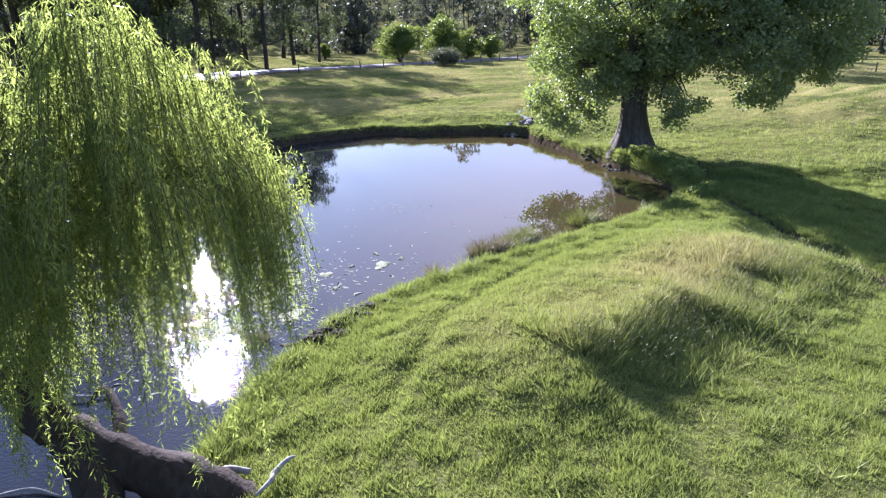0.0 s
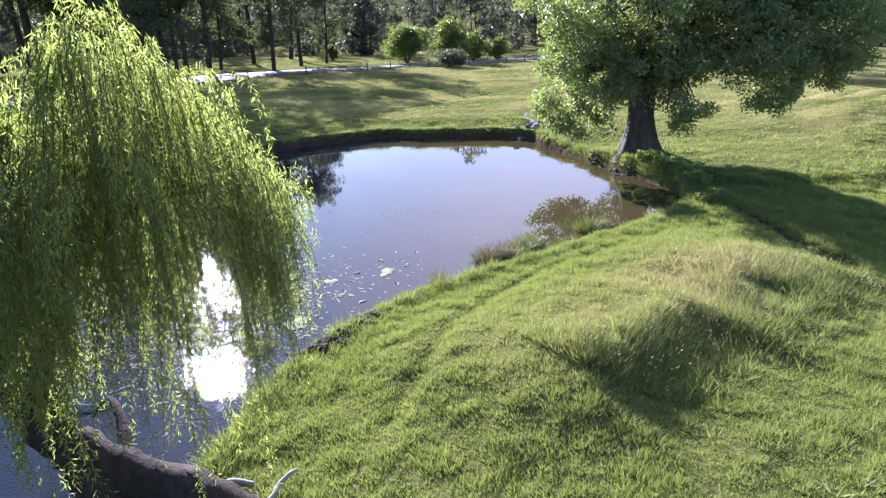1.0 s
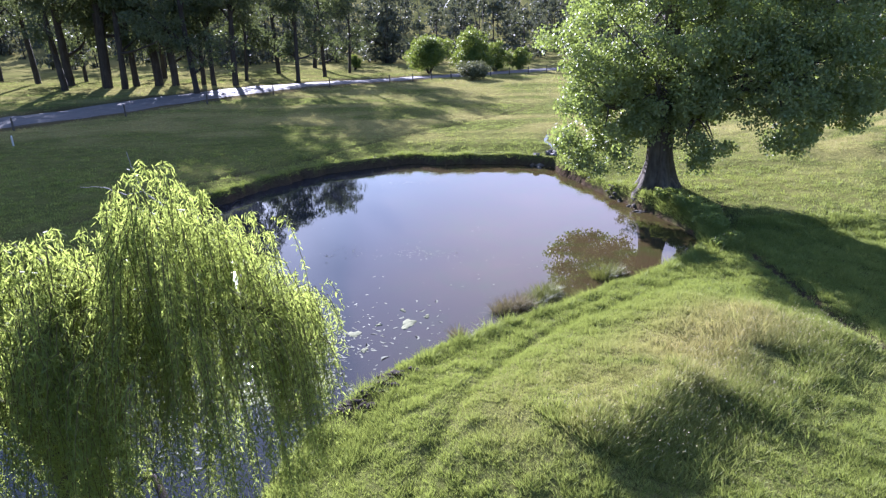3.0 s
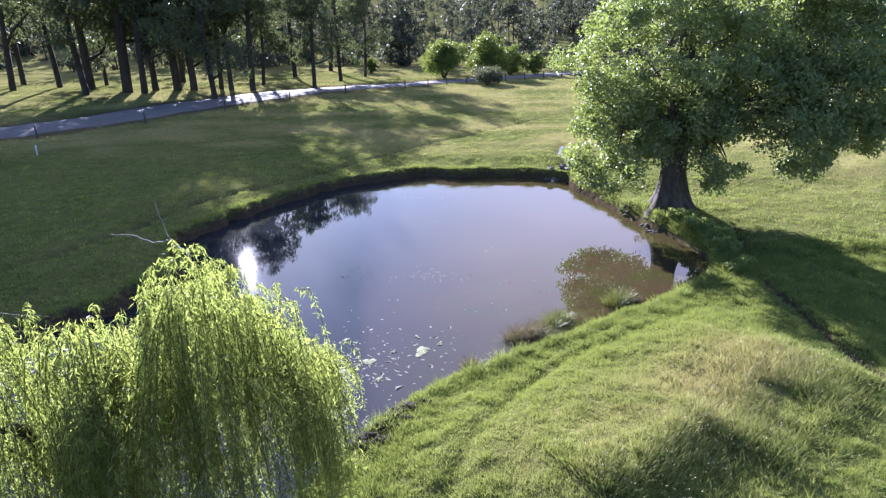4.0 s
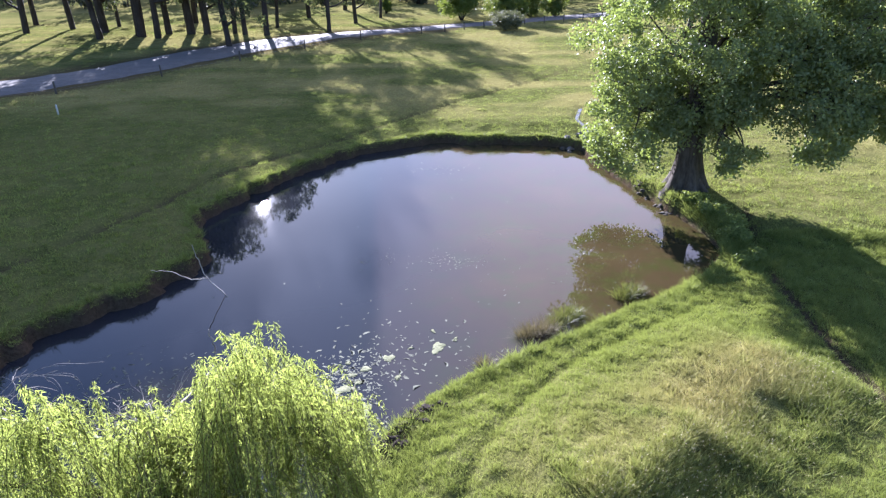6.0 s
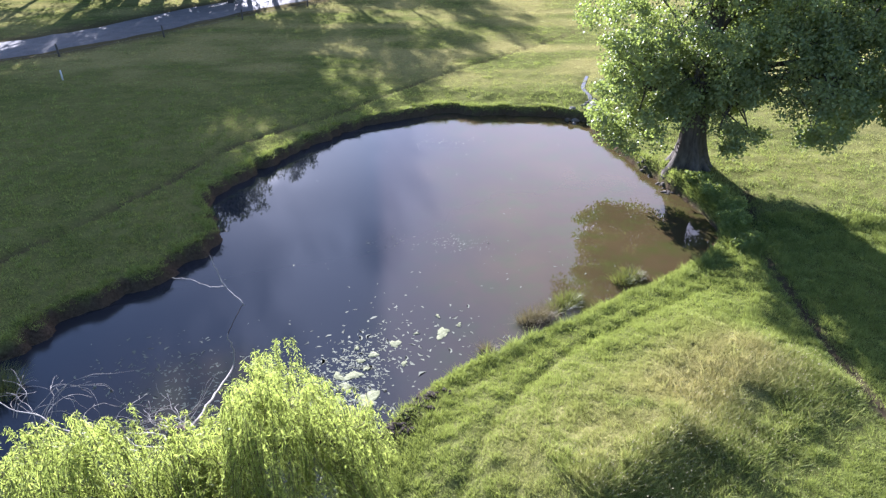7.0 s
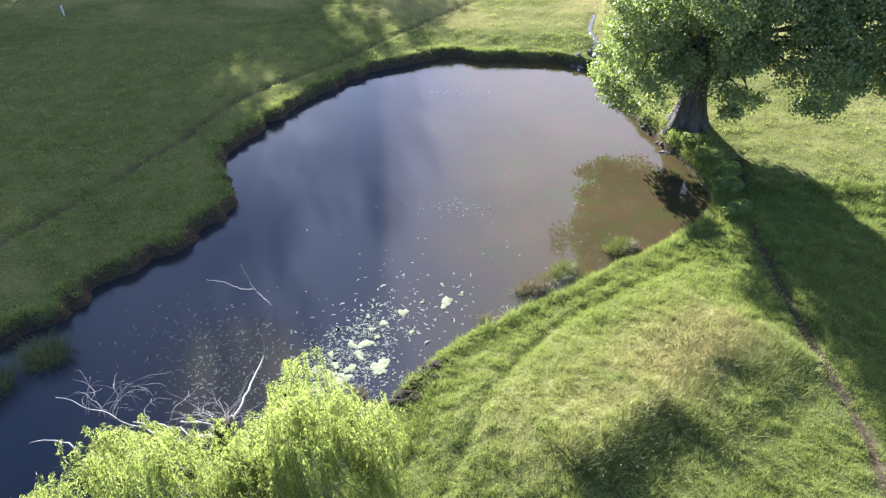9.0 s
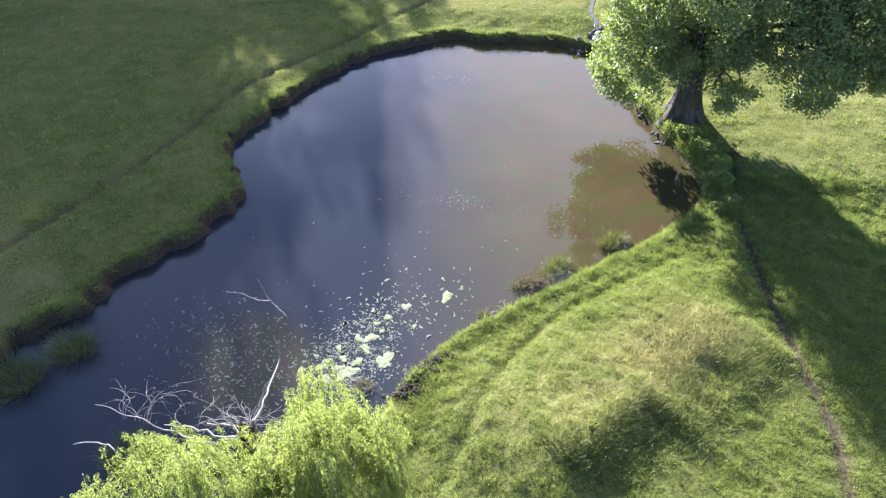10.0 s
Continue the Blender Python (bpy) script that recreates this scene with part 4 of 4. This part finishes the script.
def make_woods():
    """Woodland on the rising ground behind: trunks and foliage."""
    rng = np.random.default_rng(77)
    b, pts = Build(), []
    k = 0
    while k < 330:
        x = rng.uniform(-190, 160)
        y = rng.uniform(150, 300)
        edge = 158 - 26 * smoothstep(25, 60, x) - 30 * smoothstep(60, 110, x) + 14 * (vnoise(np.array([x * 0.05]), np.array([0.0]), 71)[0] - 0.5)
        y = edge + (y - 150) * 0.9
        h = rng.uniform(13, 24)
        z = height_at(x, y)
        b.add(*tube([(x, y, z - 0.5), (x + rng.normal() * 0.4, y, z + h * 0.5), (x + rng.normal(), y, z + h * 0.9)], [0.2, 0.14, 0.04], 5, closed=False))
        lob = [(x + rng.normal() * 1.6, y + rng.normal() * 1.6, z + h * rng.uniform(0.35, 0.9), rng.uniform(1.8, 3.4), rng.uniform(1.8, 3.4), rng.uniform(1.6, 2.8)) for _ in range(7)]
        lob += [(x, y, z + 1.6, 2.8, 2.6, 1.8), (x + rng.normal() * 3, y + rng.normal() * 2, z + 2.8, 3.0, 2.6, 2.4), (x + rng.normal() * 3, y + rng.normal() * 2, z + 4.5, 2.8, 2.6, 2.6)]
        pts.append(crown_points(lob, 38, 11, 0.62, rng, 0.3)[1])
        k += 1
    b.object("woodland_trunks", GUM_BARK, None, "").name = "woodland_trunks"
    tagged(bpy.data.objects["woodland_trunks"], "dark trunks of a distant gum woodland", "woodland", kind="stuff")
    p = np.concatenate(pts)
    lv, lf = leaves(p, 1.15, 0.68, rng, 0.5)
    tagged(mesh_object("woodland", lv, lf, WOODS_LEAF), "dense dark gum woodland on the hillside", "woodland", kind="stuff")


make_woods()


# ---- grass ----
def tufts(name, x, y, blades, length, width, spread, rng, material, label, lean=0.55, dry=None, category="grass", lift=None):
    """Tufts of blades that fan out from their feet; one mesh."""
    n = len(x)
    z = (ground(x, y) if lift is None else lift) - 0.01
    k = np.repeat(np.arange(n), blades)
    m = len(k)
    b = rng.uniform(0, 2 * np.pi, m)
    rad = np.sqrt(rng.uniform(0, 1, m))
    foot = np.stack([x[k] + np.cos(b) * rad * spread[k], y[k] + np.sin(b) * rad * spread[k], z[k]], 1)
    tilt = rad * lean + np.abs(rng.normal(size=m)) * lean * 0.5
    b = b + rng.normal(size=m) * 0.7
    a = rng.uniform(0, 2 * np.pi, m)
    side = np.stack([np.cos(a), np.sin(a), np.zeros(m)], 1) * (width[k] * rng.uniform(0.6, 1.3, m) / 2)[:, None]
    ln = length[k] * rng.uniform(0.5, 1.25, m)
    tip = foot + np.stack([np.cos(b) * np.sin(tilt), np.sin(b) * np.sin(tilt), np.cos(tilt)], 1) * ln[:, None]
    v = np.stack([foot - side, foot + side, tip], 1).reshape(-1, 3)
    d = np.repeat((dryness(x, y) if dry is None else dry)[k], 3)
    tint = np.repeat(rng.uniform(0, 1, n)[k], 3)
    ob = mesh_object(name, v, np.arange(3 * m).reshape(-1, 3), material, attrs={"dry": d, "tint": tint})
    return tagged(ob, label, category, kind="stuff")


def make_grass():
    rng = np.random.default_rng(5)
    n = 172000
    th = rng.uniform(radians(-48), radians(41), n)
    near = int(n * 0.70)
    r = np.exp(rng.uniform(math.log(24), math.log(160), n - near))
    x = np.concatenate([rng.uniform(-6.5, 21, near), np.sin(th[near:]) * r])
    y = np.concatenate([rng.uniform(5, 29, near), np.cos(th[near:]) * r])
    r = np.hypot(x, y)
    d = from_shore(x, y)
    keep = (d > 0.08) & (rng.uniform(size=n) > soil_share(x, y) * 1.1) & (line_distance(x, y, ROAD) > 3.7 + 2.2 * smoothstep(-20, -42, x))
    inner = np.arange(n) < near
    keep &= ~inner | (rng.uniform(size=n) < smoothstep(4.5, 7.5, y) * (1 - smoothstep(17, 21, x)))
    x, y, r = x[keep], y[keep], r[keep]
    clump = 0.65 * vnoise(x * 2.6, y * 2.6, 81) + 0.45 * fbm(x * 0.4, y * 0.4, 85)
    scale = np.clip(r / 22, 0.8, 4.5)
    length = (0.075 + 0.15 * smoothstep(0.3, 0.9, clump)) * rng.uniform(0.7, 1.25, len(x)) * scale ** 0.4 * (1 - 0.4 * smoothstep(30, 60, r))
    tufts("pasture_grass", x, y, 9, length, 0.021 * scale ** 0.75, 0.10 * scale, rng, GRASS, "lush short green pasture grass in uneven tufts")
    n = 13000
    x, y = rng.uniform(-45, 50, n), rng.uniform(-25, 40, n)
    keep = (from_shore(x, y) > 0.1) & ((y < 8) | (x > 17) | (x < -24))
    x, y = x[keep], y[keep]
    tufts("outer_grass", x, y, 8, rng.uniform(0.12, 0.34, len(x)), np.full(len(x), 0.035), np.full(len(x), 0.2), rng, GRASS, "short green pasture grass round the pond")
    # longer fringe that hangs over the banks
    n = 130000
    x, y = rng.uniform(-24, 14, n), rng.uniform(4, 50, n)
    d = from_shore(x, y)
    keep = (d > 0.10) & (d < 0.60)
    x, y = x[keep], y[keep]
    tufts("bank_grass", x, y, 10, (0.12 + 0.34 * smoothstep(0.4, 0.85, vnoise(x * 1.6, y * 1.6, 87))) * rng.uniform(0.7, 1.2, len(x)), np.full(len(x), 0.026), np.full(len(x), 0.12), rng, GRASS, "long grass fringe overhanging the pond bank", 0.75)
    # rank grass by the poplar's bank
    n = 700
    s = rng.uniform(0, 1, n)
    x, y = 10.75 + 1.0 * s + rng.normal(size=n) * 0.5, 32.6 - 6.6 * s + rng.normal(size=n) * 0.4
    keep = from_shore(x, y) > 0.1
    x, y = x[keep], y[keep]
    tufts("rank_grass", x, y, 22, rng.uniform(0.3, 0.65, len(x)), np.full(len(x), 0.024), np.full(len(x), 0.2), rng, GRASS, "rank green grass overhanging the bank by the poplar", 0.8)
    # taller seeding grass on the mound
    n = 7000
    u, v = rng.uniform(0.8, 11.2, n) ** 1.15 * 0.7 + 0.2, rng.normal(0.6, 0.9, n)
    e = (RIDGE_B - RIDGE_A) / np.linalg.norm(RIDGE_B - RIDGE_A)
    x, y = RIDGE_A[0] + u * e[0] + v * e[1], RIDGE_A[1] + u * e[1] - v * e[0]
    keep = (fbm(x * 0.6, y * 0.6, 91) > 0.40) & (from_shore(x, y) > 1.0)
    x, y = x[keep], y[keep]
    tufts("seeding_grass", x, y, 8, rng.uniform(0.15, 0.42, len(x)), np.full(len(x), 0.020), np.full(len(x), 0.12), rng, GRASS,
          "tall seeding grass, partly straw-coloured, on the mound", 0.6, np.clip(dryness(x, y) + rng.uniform(-0.25, 0.3, len(x)), 0, 1))
    k = rng.choice(len(x), 1300)
    x, y = x[k] + rng.normal(size=1300) * 0.15, y[k] + rng.normal(size=1300) * 0.15
    p = np.stack([x, y, ground(x, y) + rng.uniform(0.22, 0.5, 1300)], 1)
    lv, lf = leaves(p, 0.06, 0.022, rng, -1.2)
    tagged(mesh_object("grass_seedheads", lv, lf, STRAW), "pale seedheads standing over the mound's tall grass", "grass seedheads", kind="stuff")


make_grass()


# ---- water plants, stones, driftwood ----
def make_tussock(name, label, place, radius, height, blades, material, seed, z=None):
    rng = np.random.default_rng(seed)
    zz = max(height_at(*place), -0.05) if z is None else z
    root_x, root_y = place
    b, r = rng.uniform(0, 2 * np.pi, blades), np.sqrt(rng.uniform(0, 1, blades))
    foot = np.stack([np.cos(b) * r * radius * 0.7, np.sin(b) * r * radius * 0.6, np.full(blades, -0.06)], 1)
    tilt = 0.5 * r + np.abs(rng.normal(size=blades)) * 0.28
    b = b + rng.normal(size=blades) * 0.9
    ln = height * rng.uniform(0.55, 1.15, blades)
    d = np.stack([np.cos(b) * np.sin(tilt), np.sin(b) * np.sin(tilt), np.cos(tilt)], 1)
    mid = foot + d * (ln * 0.6)[:, None]
    d2 = d * [1.3, 1.3, 0.45]
    tip = mid + d2 * (ln * 0.4)[:, None]
    a = rng.uniform(0, 2 * np.pi, blades)
    side = np.stack([np.cos(a), np.sin(a), 0 * a], 1) * 0.0065
    v = np.stack([foot - side, foot + side, mid + side * 0.8, mid - side * 0.8, tip], 1).reshape(-1, 3)
    q = np.arange(blades)[:, None] * 5
    f = np.concatenate([q + [[0, 1, 2]], q + [[0, 2, 3]], q + [[3, 2, 4]]])
    ob = mesh_object(name, v, f, material)
    ob.location = (root_x, root_y, zz)
    return tagged(ob, label, "sedge", "sedge tussocks")


for n, (x, y, r, h, green) in enumerate(((1.15, 19.9, 0.4, 0.75, 0), (1.55, 20.15, 0.45, 0.8, 0), (1.95, 20.4, 0.45, 0.8, 0), (2.4, 20.9, 0.45, 0.7, 1), (2.8, 21.35, 0.5, 0.75, 1),
                                         (3.1, 21.75, 0.4, 0.6, 1), (5.3, 23.2, 0.5, 0.7, 1), (5.7, 23.6, 0.55, 0.8, 1), (6.1, 23.7, 0.35, 0.5, 0), (-0.35, 18.0, 0.25, 0.6, 0),
                                         (-17.0, 14.2, 1.1, 1.15, 1), (-18.4, 12.5, 1.4, 1.25, 1), (-12.2, 9.9, 1.1, 1.0, 1), (-4.8, 13.7, 0.4, 0.5, 0))):
    make_tussock("sedge_tussock", "green sedge tussock standing in shallow pond water" if green else "brown and green sedge tussock at the pond edge",
                 (x, y), r, h, int(330 * r / 0.45), SEDGE if green else REED_BROWN, 700 + n)


def make_stone(name, label, category, place, size, material, seed, group, sink=0.3):
    rng = np.random.default_rng(seed)
    bm = bmesh.new()
    bmesh.ops.create_icosphere(bm, subdivisions=2, radius=1.0)
    k = rng.normal(size=(5, 3))
    k /= np.linalg.norm(k, axis=1, keepdims=True)
    for vert in bm.verts:
        c = np.array(vert.co)
        f = 1.0 + 0.16 * math.sin(3 * c[0] + k[0, 0] * 5) * math.cos(4 * c[1] + k[1, 1] * 5) + 0.08 * math.sin(7 * c[2] + 5 * c[0] + k[2, 2] * 9)
        for plane in k:
            over = c @ plane - 0.62
            if over > 0:
                c = c - plane * over * 0.85
        vert.co = Vector(c * f * size * np.array((1.15, 0.9, 0.62)))
    me = bpy.data.meshes.new(name)
    bm.to_mesh(me)
    bm.free()
    me.materials.append(material)
    ob = new(name, me)
    ob.matrix_basis = pose(place[0], place[1], max(height_at(*place), -0.06) + size * (0.62 - sink), rng.uniform(-12, 12), rng.uniform(-12, 12), rng.uniform(0, 360))
    return tagged(ob, label, category, group)


def scatter_stones():
    rng = np.random.default_rng(900)
    for n in range(22):
        s = rng.uniform()
        make_stone("rock", "pale angular rock at the stream inlet", "rock", (4.9 + 2.0 * s + rng.normal() * 0.25, 45.9 + 2.6 * s * s + rng.normal() * 0.35), rng.uniform(0.14, 0.36),
                   PALE_ROCK if n % 3 else ROCK, 910 + n, "inlet rocks")
    for n in range(20):
        s = rng.uniform()
        make_stone("rock", "dark wet rock under the poplar roots", "rock", (8.3 + 1.1 * s + rng.normal() * 0.15, 36.6 - 3.6 * s + rng.normal() * 0.25), rng.uniform(0.09, 0.22), ROCK, 940 + n, "bank rocks", 0.5)
    for n in range(70):
        s = rng.uniform()
        x, y = -4.05 + 1.9 * s ** 1.2 + 0.18, 12.7 + 2.9 * s - 0.12
        make_stone("mud_clod", "crumbling clod of dark bank mud at the waterline", "mud clod", (x + rng.normal() * 0.22, y + rng.normal() * 0.2), rng.uniform(0.05, 0.17), MUD, 970 + n, "mud clods", 0.45)


scatter_stones()
for n, (x, y, r, h) in enumerate(((10.6, 32.7, 0.8, 0.75), (11.1, 31.4, 1.0, 0.75), (11.6, 29.9, 0.9, 0.65), (11.5, 28.4, 0.9, 0.7), (11.9, 27.0, 0.7, 0.5), (11.2, 26.4, 0.5, 0.4))):
    make_bush("bank_shrub", "low leafy green shrub on the bank under the poplar", (x, y), r, h, BANK_LEAF, 340 + n, 90, 50, 0.12, 0.02)

v, f = ribbon(INLET, np.full(len(INLET), 0.5), 0.03, 0.0)
tagged(mesh_object("stream_water", v, f, WATER, smooth=True, attrs={"deep": np.full(len(v), 0.5)}), "narrow trickle of stream water running into the pond", "stream", kind="structure")


def make_log(label, pts, radii, material=None):
    o = np.asarray(pts[0], float)
    line = smooth_line(np.asarray(pts, float) - o, 4)
    rr = np.interp(np.linspace(0, 1, len(line)), np.linspace(0, 1, len(radii)), radii)
    b = Build()
    b.add(*tube(line, rr, 8, 0.14, len(line) + int(o[0] * 10) % 7))
    ob = b.object("driftwood", material or DEADWOOD)
    ob.location = o
    return tagged(ob, label, "driftwood", "driftwood")


make_log("bleached crooked driftwood branch lying on the grass", [(-2.6, 8.6, 0.44), (-2.68, 8.45, 0.50), (-2.86, 8.2, 0.42), (-2.84, 8.0, 0.46), (-3.02, 7.7, 0.40)], [0.015, 0.035, 0.05, 0.04, 0.025])
make_log("bleached driftwood stub beside the willow roots", [(-3.3, 8.35, 0.34), (-3.65, 8.4, 0.36), (-4.0, 8.45, 0.22)], [0.05, 0.07, 0.05])
make_log("pale stick floating by the willow", [(-7.3, 9.3, 0.02), (-6.6, 9.1, 0.05), (-6.0, 9.3, 0.02)], [0.02, 0.03, 0.015])
make_log("pale forked stick floating by the willow", [(-7.6, 8.2, 0.02), (-7.0, 8.35, 0.06), (-6.4, 8.2, 0.02)], [0.015, 0.03, 0.02])
make_log("dark sunken branch in the pond shallows", [(-8.6, 11.3, 0.0), (-7.9, 11.1, 0.10), (-7.1, 11.2, 0.02)], [0.03, 0.04, 0.02])


def make_algae(place, radius, seed):
    rng = np.random.default_rng(seed)
    bm = bmesh.new()
    k = 34
    ph = rng.uniform(0, 6.28, 4)
    rings = []
    for t, z in ((1.0, 0.001), (0.93, 0.014), (0.5, 0.022)):
        ring = []
        for i in range(k):
            a = 2 * math.pi * i / k
            r = radius * t * (1 + 0.22 * math.sin(2 * a + ph[0]) + 0.16 * math.sin(3 * a + ph[1]) + 0.12 * math.sin(5 * a + ph[2]) + 0.07 * math.sin(9 * a + ph[3]) + 0.05 * rng.normal())
            ring.append(bm.verts.new((r * math.cos(a) * 1.2, r * math.sin(a) * 0.85, z + 0.004 * rng.normal() * (t < 1))))
        rings.append(ring)
    for lo, hi in zip(rings[:-1], rings[1:]):
        for i in range(k):
            bm.faces.new((lo[i], lo[(i + 1) % k], hi[(i + 1) % k], hi[i]))
    bm.faces.new(rings[-1])
    me = bpy.data.meshes.new("algae_mat")
    bm.to_mesh(me)
    bm.free()
    me.materials.append(ALGAE)
    ob = new("algae_mat", me)
    ob.matrix_basis = pose(*place, 0.002, 0, 0, rng.uniform(0, 360))
    return tagged(ob, "pale green-white floating mat of algae scum", "algae mat", "algae mats")


for n, (x, y, r) in enumerate(((-4.2, 15.1, 0.42), (-5.6, 14.3, 0.42), (-5.0, 16.2, 0.3), (-2.1, 18.9, 0.34), (-3.8, 18.1, 0.24), (-4.5, 17.4, 0.2), (-5.1, 15.6, 0.24), (-6.6, 14.6, 0.34),
                               (-3.3, 17.0, 0.14), (-2.4, 20.0, 0.12), (-1.5, 19.5, 0.13), (-6.2, 15.5, 0.18), (-7.4, 14.2, 0.2), (-5.9, 15.0, 0.2), (-4.9, 17.0, 0.16), (-3.1, 18.8, 0.1), (-5.5, 16.1, 0.22),
                               (-5.3, 14.9, 0.26), (-6.3, 13.9, 0.28), (-4.6, 16.6, 0.14), (-7.0, 15.0, 0.13), (-5.2, 17.7, 0.12), (-6.0, 14.5, 0.24))):
    make_algae((x, y), r * 0.82, 1200 + n)


def make_flecks():
    rng = np.random.default_rng(1300)
    parts = []
    for cx, cy, sx, sy, n in ((-5.2, 15.4, 0.9, 1.0, 620), (-6.3, 14.6, 0.7, 0.8, 420), (-4.9, 17.3, 0.8, 0.8, 260), (-10.2, 14.6, 1.7, 1.5, 420), (-12.4, 15.9, 1.2, 1.0, 120), (-8.2, 13.0, 1.6, 1.6, 260),
                              (-3.4, 18.6, 1.6, 1.4, 140), (-2.0, 26.1, 0.9, 0.55, 130), (-5.6, 26.2, 0.6, 0.5, 60),
                              (-4.4, 40.4, 1.2, 0.7, 90), (2.5, 25.0, 3.0, 4.0, 60), (-2, 30, 5.0, 7.0, 60)):
        parts.append(np.stack([rng.normal(cx, sx, n), rng.normal(cy, sy, n), rng.uniform(0.6, 1.5, n)], 1))
    p = np.concatenate(parts)
    p = p[from_shore(p[:, 0], p[:, 1]) < -0.1]
    n, k = len(p), 6
    a = np.linspace(0, 2 * np.pi, k, endpoint=False)[None] + rng.uniform(-0.4, 0.4, (n, k))
    r = 0.030 * p[:, 2:] * (1 - 0.45 * smoothstep(22, 25, p[:, 1:2])) * rng.uniform(0.4, 1.4, (n, k)) * rng.uniform(0.5, 1.5, (n, 1))
    turn, long = rng.uniform(0, 6.28, (n, 1)), rng.uniform(1.0, 3.2, (n, 1))
    lx, ly = np.cos(a) * r * long, np.sin(a) * r * 0.8 + 0.25 * (np.cos(a) * r * long) ** 2 / 0.08
    v = np.stack([p[:, :1] + lx * np.cos(turn) - ly * np.sin(turn), p[:, 1:2] + lx * np.sin(turn) + ly * np.cos(turn), np.full((n, k), 0.006)], -1).reshape(-1, 3)
    q = np.arange(n)[:, None] * k
    f = np.concatenate([q + [[0, i, i + 1]] for i in range(1, k - 1)])
    tagged(mesh_object("floating_flecks", v, f, FLECK), "small pale leaf and foam flecks floating on the pond", "floating flecks", kind="stuff")


make_flecks()


def make_marker():
    z = height_at(-39.5, 51.6)
    root = base("marker_post", "short white-painted marker post in the shaded grass", "marker post", (-39.5, 51.6, z))
    b = Build()
    b.add(*tube([(0, 0, -0.3), (0, 0, 0.5), (0, 0, 0.86), (0, 0, 0.9)], [0.07, 0.07, 0.068, 0.04], 8, 0.03, 2))
    b.object("post", WHITE_PAINT, root)


make_marker()
